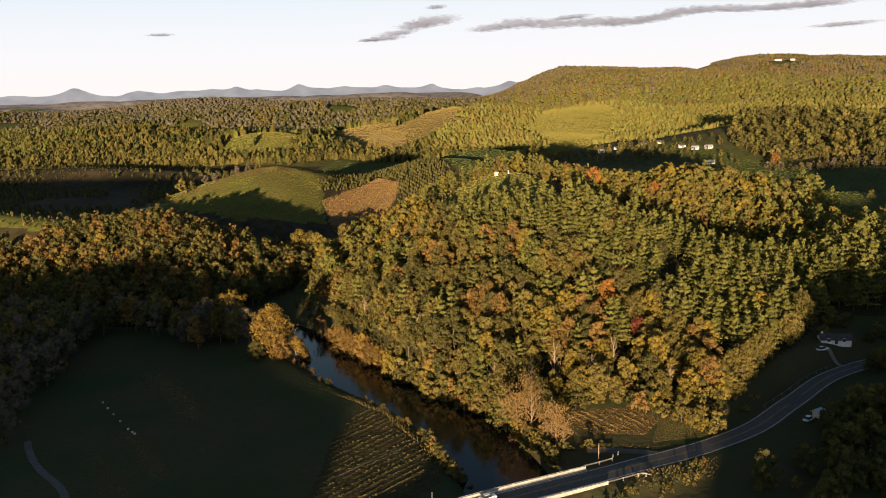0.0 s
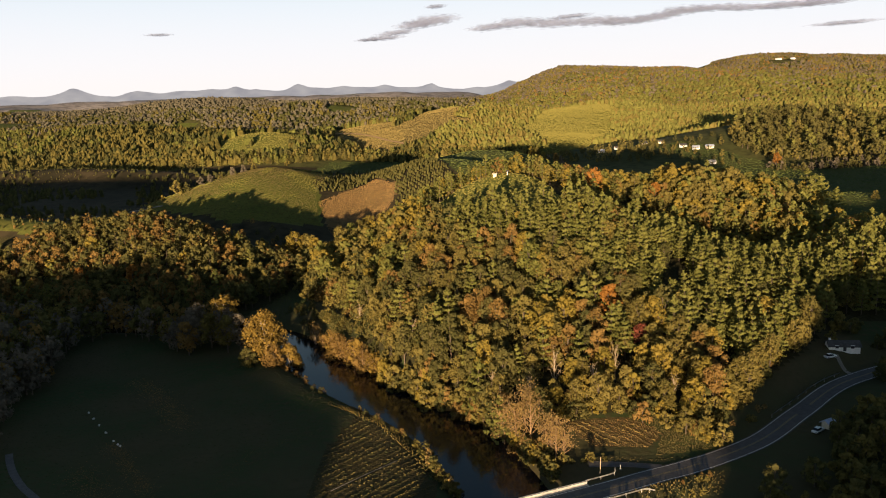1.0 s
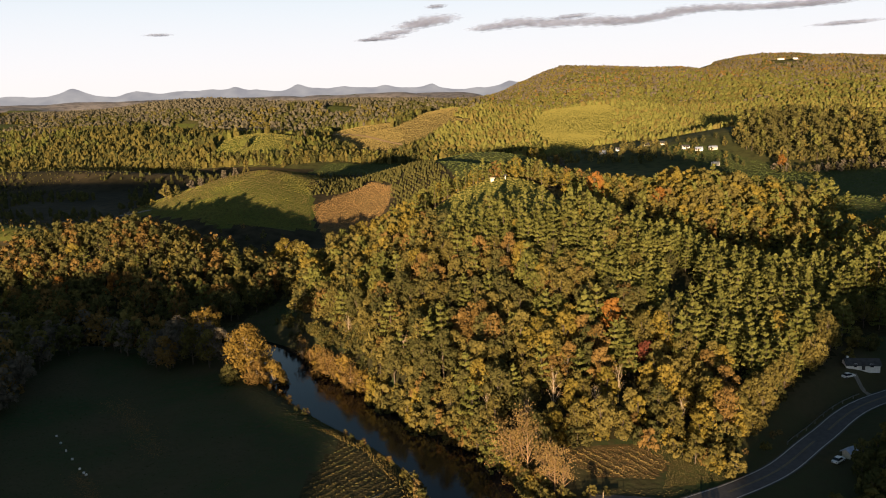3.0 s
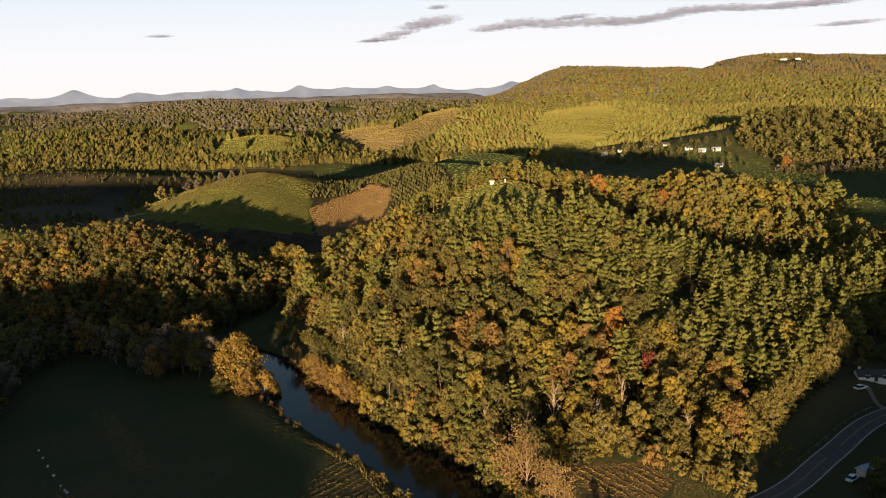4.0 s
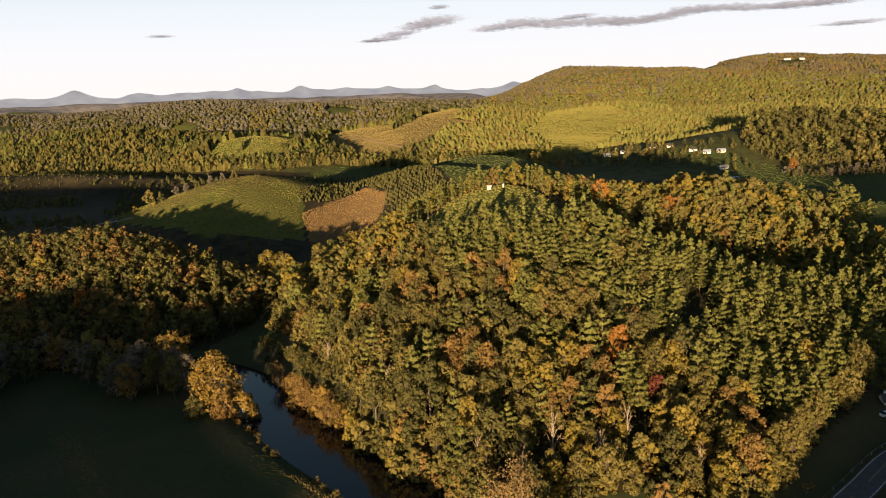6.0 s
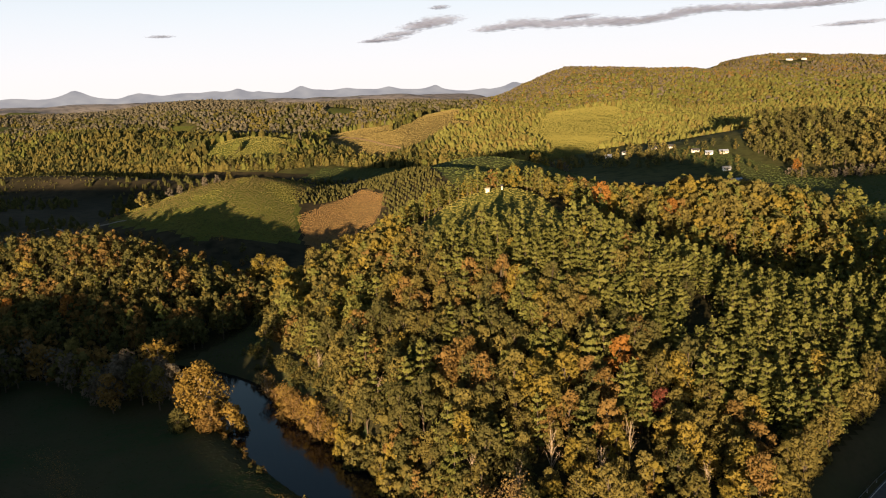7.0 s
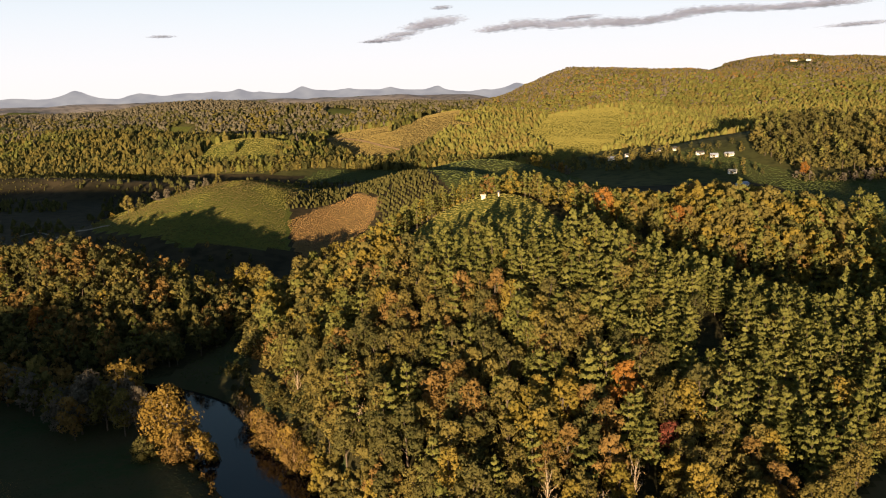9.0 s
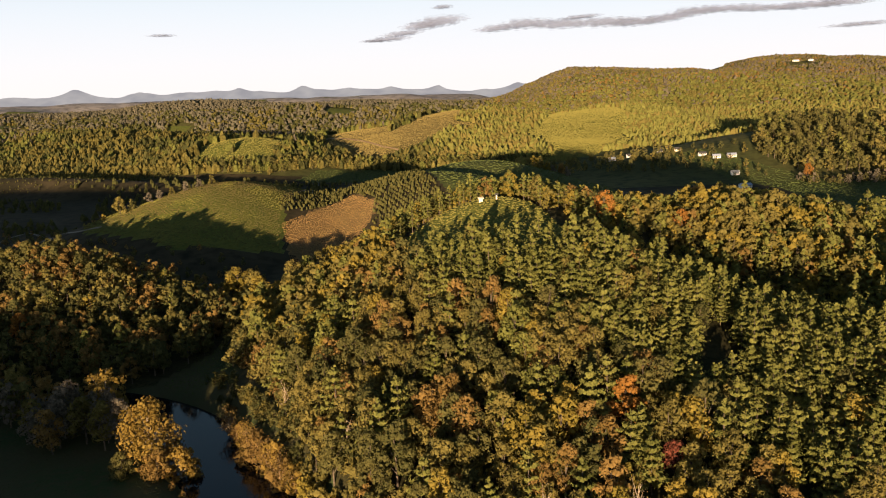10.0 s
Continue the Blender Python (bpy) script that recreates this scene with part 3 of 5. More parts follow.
def pick_colour(r, x, y):
    """Autumn colour of a broadleaf tree: warmer near the foot of the hill."""
    w = 0.5 + 0.5 * value_noise(np.array([x]), np.array([y]), 45, 12)[0]
    p = np.array([0.56, 0.17, 0.07 + 0.20 * w, 0.004 + 0.01 * w, 0.0, 0.05 + 0.08 * w])
    if x < -84:
        p = np.array([0.24, 0.48, 0.01, 0.008, 0.0, 0.24])
        if y < 352:
            return int(r.choice([DUSK, GREEN, RUSSET, OLIVE], p=[0.45, 0.15, 0.2, 0.2]))
    elif x < 12 and y < 330:
        p = np.array([0.33, 0.47, 0.04, 0.006, 0.0, 0.14])
    elif y > 395:
        return int(r.choice([OLIVE, PINE, GREEN, GOLD, RUSSET, ORANGE], p=[0.43, 0.12, 0.03, 0.37, 0.04, 0.01]))
    elif y < 285:
        p = np.array([0.46, 0.13, 0.27, 0.01, 0.0, 0.10])
    elif r.rand() < 0.16:
        return PINE
    return int(r.choice([OLIVE, GREEN, GOLD, ORANGE, RED, RUSSET], p=p / p.sum()))


# spots of trees that stand out and are planted singly
KEPT_FREE = [(54, 266), (46, 282), (22, 272), (30, 274), (-168, 394), (-196, 398), (64, 446), (97, 446), (35, 242), (16, 238), (43, 250), (12, 450), (172, 443), (24, 247), (62, 232), (70, 258)]


def wooded_hills():
    r = rng(42)
    near_leaf, near_pine, mid, kinds = [], [], [], MID_LEAF + MID_PINE + FAR_LEAF
    spots = []
    xs, ys = place(FOREST, 6.2, 5, 0.42, 0.04)
    keep = ~inside(PINES, xs, ys) & ~inside(CLEARING, xs, ys) & ~inside(HOLLOW, xs, ys)
    spots += [(x, y, False) for x, y in zip(xs[keep], ys[keep])]
    xs, ys = place(PINES, 5.5, 6, 0.3)
    keep = inside(FOREST, xs, ys)
    spots += [(x, y, True) for x, y in zip(xs[keep], ys[keep])]
    for poly, seed in ((LEFT_WOOD, 7), (BANK_WOOD, 8)):
        xs, ys = place(poly, 6.4, seed, 0.4, 0.03)
        spots += [(x, y, False) for x, y in zip(xs, ys)]
    xs, ys = place([(-262, 430), (-150, 437), (-146, 457), (-182, 450), (-222, 440), (-262, 442)], 4.6, 9, 0.4)
    spots += [(x, y, False) for x, y in zip(xs, ys)]
    cut = inside(RAVINE, np.array([p[0] for p in spots]), np.array([p[1] for p in spots]))
    spots = [p for p, c in zip(spots, cut) if not c and not (p[0] < -238 and p[1] > 428)]
    spots = [p for p in spots if min(math.hypot(p[0] - a, p[1] - b) for a, b in KEPT_FREE) > 3.6]
    spots = [p for p in spots if -0.6 * p[1] - 12 < p[0] < 0.485 * p[1] + 22]
    spots.sort(key=lambda p: math.hypot(p[0] - 12, p[1] - 90))
    zs = height(np.array([p[0] for p in spots]), np.array([p[1] for p in spots]))
    for (x, y, planted), z in zip(spots, zs):
        patch = smooth01(-0.1, 0.6, value_noise(np.array([x]), np.array([y]), 34, 15)[0])
        pineish = (r.rand() < 0.88) if planted else r.rand() < 0.05 + (0.16 + 0.3 * smooth01(5, 60, x)) * patch * (y < 420) + 0.6 * (abs(x - 20) < 55) * (y > 425) + 0.22 * smooth01(20, 70, x) * smooth01(262, 285, y) * (y < 420)
        if pineish and (y < 252 or x < -84):
            pineish = r.rand() < 0.2 and not (x < -84 and y < 352)
        s = r.uniform(0.78, 1.12) * (0.84 if planted else ((0.58 if x > -170 else 0.76) if y > 428 else 0.8 if y > 400 else 0.9) if x < -84 and y > 350 else 1.0)
        a = r.uniform(0, 6.28)
        if not pineish and x > -84:
            s *= r.uniform(0.72, 0.98) if y < 395 else r.uniform(0.85, 1.05)
        if y > 425 and abs(x - 20) < 90:
            s *= 0.7 if pineish else 0.8
        edge = y < 262 and not pineish
        if edge:
            s *= 0.88
        tilt = pose(x, y, z - 0.2, r.uniform(-2, 2), r.uniform(-2, 2), math.degrees(a)) @ Matrix.Diagonal((s, s, s * (r.uniform(0.9, 1.12) if pineish else r.uniform(1.0, 1.15)), 1))
        if pineish and len(near_pine) < 290:
            k = r.randint(len(BIG_PINE))
            near_pine.append(plant("pine_tree", "pine%d" % k, BIG_PINE[k], PINE, BARK_I, tilt, "tall green white pine with tiered branches on the hill", "tree", "pines on the hill"))
        elif not pineish and len(near_leaf) < 300 and (x > -130 or y > 340):
            k = r.randint(len(BIG_LEAF))
            c = pick_colour(r, x, y)
            c = OLIVE if c == ORANGE else c
            near_leaf.append(plant("broadleaf_tree", "leaf%d" % k, BIG_LEAF[k], c, BARK_I, tilt, NAMES[c] + " broadleaf tree with a full crown on the hill", "tree", "broadleaf trees on the hill"))
        else:
            k = len(MID_LEAF) + r.randint(len(MID_PINE)) if pineish else r.randint(6) + (0 if y < 385 else 11)
            c = pick_colour(r, x, y)
            c = OLIVE if c == ORANGE else c
            mid.append((x, y, z - 0.2, k, a, s, PINE if pineish else c, BARK_I))
    scatter_mesh("hill_forest", kinds, mid, "mixed autumn forest of pines and broadleaf trees", "forest")
    return len(mid)


wooded_hills()


# ---------- far woods ----------
def lump(seed, pointed):
    """A small crown of twelve triangles for woods far away: a skirt to the ground, shoulders and a top."""
    r = rng(seed)
    n = 4
    def ring(reach, z):
        return [(math.cos(2 * math.pi * k / n + r.uniform(-0.35, 0.35)) * reach * r.uniform(0.8, 1.2), math.sin(2 * math.pi * k / n + r.uniform(-0.35, 0.35)) * reach * r.uniform(0.8, 1.2), z * r.uniform(0.7, 1.3)) for k in range(n)]
    verts = ring(0.95, -0.35) + ring(0.72 if pointed else 0.85, 0.55) + [(r.uniform(-0.2, 0.2), r.uniform(-0.2, 0.2), 1.3 if pointed else 1.0)]
    faces = []
    for k in range(n):
        m = (k + 1) % n
        faces += [(k, m, n + m), (k, n + m, n + k), (n + k, n + m, 2 * n)]
    return np.array(verts), np.array(faces)


LUMPS = [lump(k, k % 2 == 0) for k in range(8)]


def far_wood(name, label, xs, ys, size, seed, colours, lofty=1.0):
    """One mesh of small crowns at the spots."""
    r = rng(seed)
    zs = height(xs, ys)
    k = r.randint(len(LUMPS), size=len(xs))
    s = size * r.uniform(0.7, 1.25, len(xs))
    tall = s * r.uniform(1.2, 2.0, len(xs)) * lofty
    verts, faces, index, at = [], [], [], 0
    patch = 1.15 * value_noise(xs * 0.8, ys * 0.5, 110, 33) + 0.8 * value_noise(xs, ys, 45, 34) + 0.35 * r.randn(len(xs))
    for j in range(len(LUMPS)):
        m = np.where(k == j)[0]
        v, f = LUMPS[j]
        a = r.uniform(0, 6.28, len(m))
        c, q = np.cos(a)[:, None], np.sin(a)[:, None]
        X = (v[None, :, 0] * c - v[None, :, 1] * q) * s[m][:, None] + xs[m][:, None]
        Y = (v[None, :, 0] * q + v[None, :, 1] * c) * s[m][:, None] + ys[m][:, None]
        Z = v[None, :, 2] * tall[m][:, None] + zs[m][:, None] + s[m][:, None] * 0.6
        verts.append(np.stack([X, Y, Z], -1).reshape(-1, 3))
        faces.append((f[None] + (np.arange(len(m)) * len(v))[:, None, None] + at).reshape(-1, 3))
        col = np.array(colours)[np.clip(((patch[m] + 2.2) / 4.4 * len(colours)).astype(int), 0, len(colours) - 1)]
        index.append(np.repeat(col, len(f)))
        at += len(m) * len(v)
    ob = new(name, mesh_arrays(name, np.concatenate(verts), np.concatenate(faces), WOODS, np.concatenate(index)))
    tagged(ob, label, "forest", kind="stuff")


def in_any(polys, x, y):
    res = np.zeros(len(x), bool)
    for p in polys:
        res |= ragged(p, x, y) if p in FAR_PASTURES else inside(p, x, y)
    return res


OPEN_LAND = GREEN_FIELDS + FAR_PASTURES + [PASTURE_HILL, CLEARCUT, SHADOW_BAND]
MIX = [GREEN, PINE, PINE, OLIVE, PINE, PINE, OLIVE, OLIVE]
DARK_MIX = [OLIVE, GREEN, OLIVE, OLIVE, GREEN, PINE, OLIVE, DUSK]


def glades(x, y):
    """Open patches among the far woods."""
    return (value_noise(x, y, 170, 51) + 0.5 * value_noise(x, y, 60, 52) > 0.66) & (y > 1500) & (x < 0)


def far_woods():
    # north side of the valley
    xs, ys = place([(-950, 1090), (-460, 1050), (-405, 1062), (-330, 1040), (-240, 1045), (-170, 1092), (-60, 1092), (60, 1120), (100, 1150), (250, 1200), (330, 1130), (900, 1180), (1010, 1500), (1120, 1800), (-1150, 1800)], 6.3, 61, 0.48, 0.1)
    m = ~in_any(OPEN_LAND, xs, ys) & ~glades(xs, ys) & (xs > -0.6 * ys - 15) & (xs < 0.49 * ys + 25)
    east = xs > -60
    far_wood("slope_woods", "sunny woods on the slopes across the valley", xs[m & east], ys[m & east], 4.0, 62, MIX, 0.8)
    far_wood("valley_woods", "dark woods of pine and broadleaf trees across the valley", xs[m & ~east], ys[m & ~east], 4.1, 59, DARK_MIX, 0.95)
    xs, ys = place([(-1150, 1800), (1150, 1800), (1600, 2600), (1900, 3500), (1000, 3550), (750, 2950), (150, 2950), (-100, 2600), (-1600, 2600)], 10.2, 63, 0.48, 0.06)
    m = ~in_any(OPEN_LAND, xs, ys) & ~glades(xs, ys) & (xs > -0.6 * ys - 15) & (xs < 0.49 * ys + 25)
    m &= ~((np.abs(xs - 1067) < 55) & (np.abs(ys - 2895) < 45))
    west = xs < 60 - 0.12 * (ys - 1800)
    high = ys > 2250 + 200 * value_noise(xs, ys, 150, 36) + 260 * rng(37).randn(len(xs))
    far_wood("mountain_woods", "wooded mountain slopes in low evening sun", xs[m & ~west & ~high], ys[m & ~west & ~high], 5.2, 64, MIX, 0.55)
    far_wood("mountain_woods", "brownish autumn woods on the upper mountain, partly in haze tones", xs[m & high & ~west], ys[m & high & ~west], 5.2, 68, [DUSK, RUSSET, GREEN, DUSK, OLIVE, DUSK, RUSSET, DUSK], 0.55)
    # GREY gives these hills their haze by leaf colour
    far_wood("hill_woods", "woods on far rolling hills with haze painted in as grey-brown", xs[m & west], ys[m & west], 5.0, 66, [OLIVE, GREY, GREEN, GREY, OLIVE, GREY], 0.6)
    xs, ys = place([(-1700, 2600), (-100, 2600), (150, 2950), (150, 3200), (-1900, 3200)], 10, 73, 0.48, 0.08)
    m = (xs > -0.6 * ys - 15) & (xs < 0.49 * ys + 25) & ~glades(xs, ys) & (height(xs, ys + 30) - height(xs, ys) > -2)
    m &= ys < 3050 + 120 * value_noise(xs, ys, 200, 39)
    far_wood("distant_woods", "wooded hills in the distance, haze painted into their grey-brown", xs[m], ys[m], 4.6, 74, [GREY], 0.6)
    # hill in the valley to the east, hedges and rows of trees in the valley
    def low_trees(name, label, poly, step, seed, gap, size, colours):
        r = rng(seed)
        xs, ys = place(poly, step, seed, 0.45, gap)
        m = (xs < 0.49 * ys + 30) & (xs > -0.6 * ys - 15)
        xs, ys = xs[m], ys[m]
        zs = height(xs, ys)
        spots = []
        for x, y, z in zip(xs, ys, zs):
            c = colours[r.randint(len(colours))]
            k = 4 + r.randint(3) if c == PINE else r.randint(4)
            spots.append((x, y, z - 0.2, k, r.uniform(0, 6.28), size * r.uniform(0.6, 1.25), c, BARK_I))
        scatter_mesh(name, LOW_TREE, spots, label, "forest")

    low_trees("valley_hill_woods", "dense sunlit mixed wood on a low hill", [(300, 1000), (325, 930), (400, 880), (480, 850), (720, 800), (800, 1100), (600, 1250), (380, 1200)], 10.5, 65, 0.06, 1.5, [GREEN, GREEN, OLIVE, GREEN, GREEN, PINE])
    low_trees("hill_foot_trees", "shaded trees along the foot of the valley hill", [(318, 905), (395, 858), (478, 832), (720, 785), (720, 745), (470, 792), (385, 820), (305, 880)], 8.0, 79, 0.15, 0.75, [GREEN, DUSK, GREEN])
    low_trees("village_trees", "shaded trees among the valley houses", [(40, 1030), (140, 1005), (225, 960), (235, 1030), (215, 1100), (90, 1120)], 9.5, 69, 0.5, 0.9, [GREEN, OLIVE, GREEN])
    low_trees("village_trees", "scattered trees round the valley barns", [(222, 1000), (262, 925), (300, 900), (305, 1010), (290, 1060), (225, 1090)], 12, 78, 0.6, 0.7, [GREEN, OLIVE])
    low_trees("pasture_trees", "row of tall trees below the far pasture", [(-345, 1040), (-235, 1040), (-180, 1085), (-110, 1098), (-105, 1125), (-190, 1112), (-235, 1072), (-300, 1062), (-345, 1075)], 6.5, 75, 0.1, 0.95, [PINE, GREEN, OLIVE])
    low_trees("wood_edge_trees", "trees along the edge of the far woods", [(-700, 1085), (-460, 1046), (-345, 1036), (-345, 1052), (-460, 1062), (-700, 1103)], 6.5, 76, 0.1, 0.85, [OLIVE, GREEN, OLIVE, PINE])
    low_trees("slope_edge_trees", "trees at the foot of the sunny slope", [(-100, 1098), (40, 1118), (95, 1150), (95, 1172), (40, 1145), (-95, 1122)], 6.5, 77, 0.1, 0.95, [OLIVE, PINE, GREEN])
    low_trees("pasture_hedge", "brown hedge along the crest of the pasture", [(-262, 636), (-240, 660), (-205, 690), (-165, 712), (-168, 720), (-212, 700), (-248, 668), (-268, 640)], 3.5, 80, 0.15, 0.3, [RUSSET, OLIVE])
    # thicket added to darken the valley floor, standing in for its shade
    xs, ys = place([(-560, 700), (-270, 690), (-260, 720), (-190, 760), (-90, 780), (-60, 985), (-210, 1000), (-410, 1045), (-640, 1060)], 8.0, 67, 0.5, 0.35)
    m = ~in_any(OPEN_LAND, xs, ys) & (xs > -0.6 * ys - 15) & (value_noise(xs, ys, 60, 55) + 0.6 * value_noise(xs, ys * 3, 80, 56) > -0.15)
    far_wood("valley_thicket", "thicket of low trees added to darken the valley floor", xs[m], ys[m], 2.0, 68, [GREEN])
    low_trees("valley_thicket", "thicket of low trees added to darken the land below the pasture", [(-420, 480), (-250, 475), (-120, 470), (-96, 510), (-120, 530), (-235, 575), (-285, 640), (-275, 690), (-420, 690)], 9.0, 58, 0.45, 0.45, [GREEN, GREEN, RUSSET])
    xs, ys = place([(-680, 950), (-560, 905), (-420, 930), (-330, 965), (-330, 1000), (-420, 1010), (-560, 1010), (-700, 1020)], 6.0, 165, 0.5, 0.3)
    far_wood("valley_scrub", "low brown scrub on the valley floor", xs, ys, 0.75, 166, [GREEN, GREEN, RUSSET])
    xs, ys = place([(-420, 448), (-230, 446), (-225, 470), (-420, 480)], 4.0, 167, 0.5, 0.4)
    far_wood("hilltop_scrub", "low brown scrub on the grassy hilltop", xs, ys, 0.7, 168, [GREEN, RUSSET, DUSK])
    # rows of young pines beside the clearcut
    xs, ys = place(YOUNG_PINES, 4.0, 71, 0.12, 0.03)
    far_wood("young_pines", "rows of small young pines on a low hill", xs, ys, 1.15, 72, [GREEN])


far_woods()


# ---------- blue ranges on the horizon ----------
def far_range():
    # backdrop glows by itself: daylight and haze are put into its emission
    m, N, L = material("glowing_hazy_ridges")
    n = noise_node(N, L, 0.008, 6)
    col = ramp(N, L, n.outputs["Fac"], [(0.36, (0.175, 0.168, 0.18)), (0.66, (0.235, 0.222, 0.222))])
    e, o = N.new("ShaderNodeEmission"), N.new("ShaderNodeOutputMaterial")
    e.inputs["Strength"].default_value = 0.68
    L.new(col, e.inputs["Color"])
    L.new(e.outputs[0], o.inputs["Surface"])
    xs = np.arange(-3600, 1500, 12.0)
    line = 102 + 6 * value_noise(xs, xs * 0, 210, 21) + 5 * value_noise(xs, xs * 0, 85, 22) + 1.5 * value_noise(xs, xs * 0, 30, 23)
    for c, w, t in ((-2600, 160, 30), (-2262, 75, 36), (-2270, 190, 24), (-1920, 110, 27), (-1700, 120, 18), (-1500, 110, 26), (-1372, 60, 30), (-1250, 90, 22), (-1020, 50, 22), (-1000, 170, 20), (-700, 170, 16), (-516, 45, 12), (-500, 160, 10), (-238, 26, 12), (-260, 80, 18), (-40, 90, -8), (202, 45, 16), (230, 120, 10)):
        line = line + t * np.exp(-np.abs((xs - c) / w) ** 1.6)
    k = len(xs)
    depth = 4880 - 0.045 * np.abs(xs) ** 2 / 1000
    verts = np.concatenate([np.stack([xs, depth - 250, xs * 0 + 20], -1), np.stack([xs, depth, line], -1), np.stack([xs, depth + 20, xs * 0 - 20], -1)])
    i = np.arange(k - 1)
    faces = np.concatenate([np.stack([i, i + 1, i + k + 1, i + k], -1), np.stack([i + k, i + k + 1, i + 2 * k + 1, i + 2 * k], -1)])
    tagged(new("backdrop", mesh_arrays("backdrop", verts, faces, [m], None, True)), "self-lit backdrop of hazy blue mountain ranges on the horizon", "mountains", kind="structure")


far_range()


# ---------- roads and tracks ----------
ASPHALT = plain("worn_asphalt", (0.085, 0.08, 0.08), 0.85, vary=0.3, scale=0.8)
LINE_WHITE = plain("road_paint_white", (0.62, 0.6, 0.56), 0.7, vary=0.35, scale=2.0)
LINE_YELLOW = plain("road_paint_yellow", (0.26, 0.2, 0.09), 0.7, vary=0.35, scale=2.0)
GRAVEL = land("pale_gravel", (0.20, 0.18, 0.15), (0.26, 0.23, 0.19), (0.13, 0.12, 0.10), 2.5, 0.2)
# steel coloured dark to carry the shade under the bridge deck
SHADE_STEEL = plain("shade_dark_steel", (0.07, 0.065, 0.06), 0.7, 0.0, 0.4, 1.0)
CONCRETE = plain("weathered_concrete", (0.42, 0.41, 0.39), 0.9, vary=0.35, scale=0.9)
STEEL = plain("galvanised_steel", (0.45, 0.45, 0.45), 0.45, 0.6, 0.3, 2.0)
WHITE_PAINT = plain("white_painted_boards", (0.78, 0.77, 0.74), 0.6, vary=0.15, scale=1.5)
CREAM_PAINT = plain("cream_painted_boards", (0.62, 0.55, 0.42), 0.6, vary=0.2, scale=1.5)
DARK_ROOF = plain("dark_shingle_roof", (0.06, 0.058, 0.06), 0.9, vary=0.4, scale=1.2)
BLUE_ROOF = plain("pale_blue_metal_roof", (0.40, 0.45, 0.58), 0.4, 0.3, 0.2, 0.6)
BRICK_RED = plain("red_brick", (0.28, 0.12, 0.08), 0.9, vary=0.35, scale=2.5)
GLASS = plain("dark_window_glass", (0.02, 0.024, 0.03), 0.12, vary=0.1)
CAR_WHITE = plain("white_car_paint", (0.75, 0.75, 0.74), 0.3, vary=0.05)
RUBBER = plain("black_rubber", (0.02, 0.02, 0.02), 0.8)
WRAP = plain("white_bale_wrap", (0.55, 0.55, 0.53), 0.4, vary=0.2)
WOOD_POLE = plain("weathered_pole_wood", (0.42, 0.32, 0.22), 0.9, vary=0.4)


def ribbon(pts, offset, half, lift, zfun):
    """Vertices and faces of a strip along a line, shifted sideways by offset."""
    verts, faces = [], []
    for k, (x, y) in enumerate(pts):
        ax, ay = pts[max(k - 1, 0)]
        bx, by = pts[min(k + 1, len(pts) - 1)]
        n = Vector((-(by - ay), bx - ax)).normalized()
        for o in (offset - half, offset + half):
            px, py = x + n.x * o, y + n.y * o
            verts.append((px, py, zfun(px, py) + lift))
        if k:
            faces.append((2 * k - 2, 2 * k - 1, 2 * k + 1, 2 * k))
    return [tuple(v) for v in verts], [f[::-1] for f in faces]


def strip(name, pts, offset, half, lift, zfun, mat, label="", category="", parent=None):
    v, f = ribbon(pts, offset, half, lift, zfun)
    ob = new(name, mesh_arrays(name, v, f, [mat], None, True))
    if parent:
        ob.parent = parent
        return tagged(ob, label)
    return tagged(ob, label, category, kind="structure")


def on_road(x, y):
    return float(road_grade(x))


road = strip("road", ROAD, 0, 3.6, 0.0, on_road, ASPHALT, "two-lane country road of worn grey asphalt", "road")
for o in (-3.1, 3.1):
    strip("edge_line", ROAD, o, 0.11, 0.012, on_road, LINE_WHITE, "faded white edge line", parent=road)
for o in (-0.17, 0.17):
    strip("centre_line", ROAD, o, 0.08, 0.012, on_road, LINE_YELLOW, "faded yellow centre line", parent=road)
DRIVE = spline([(118, 268.8), (118.6, 264), (119.6, 259.5)], 6)
strip("driveway", DRIVE, 0, 0.75, 0.09, lambda x, y: ground_z(x, y), GRAVEL, "pale gravel driveway from the house to the road", "driveway")
TRACK = spline([(-134, 222), (-131, 217), (-126, 210), (-119, 202), (-107, 190), (-96, 170), (-85, 155)], 8)
strip("field_track", TRACK, 0, 1.0, 0.09, lambda x, y: ground_z(x, y), ASPHALT, "pale farm track along the meadow", "track")
PALE_DIRT = land("pale_orange_dirt", (0.36, 0.25, 0.14), (0.42, 0.30, 0.18), (0.26, 0.18, 0.10), 0.5, 0.05)
FAR_ROAD = spline([(-225, 1330), (-190, 1302), (-152, 1259), (-127, 1228), (-101, 1204), (-106, 1178), (-118, 1156), (-95, 1131)], 8)
strip("dirt_road", FAR_ROAD, 0, 2.4, 0.6, lambda x, y: ground_z(x, y), PALE_DIRT, "pale dirt road winding over the far pasture", "track")


ENTRANCE = spline([(47, 203.2), (41, 204.6), (35, 206), (29, 206.5)], 6)
strip("field_entrance", ENTRANCE, 0, 1.5, 0.1, lambda x, y: ground_z(x, y), ASPHALT, "dark worn field entrance beside the road", "track")
VALLEY_TRACK = spline([(-343.0, 680.0), (-333.0, 699.0), (-256.0, 605.0), (-225.0, 587.0)], 6)
strip("valley_track", VALLEY_TRACK, 0, 1.2, 0.25, lambda x, y: ground_z(x, y), GRAVEL, "pale farm track across the shaded valley floor", "track")


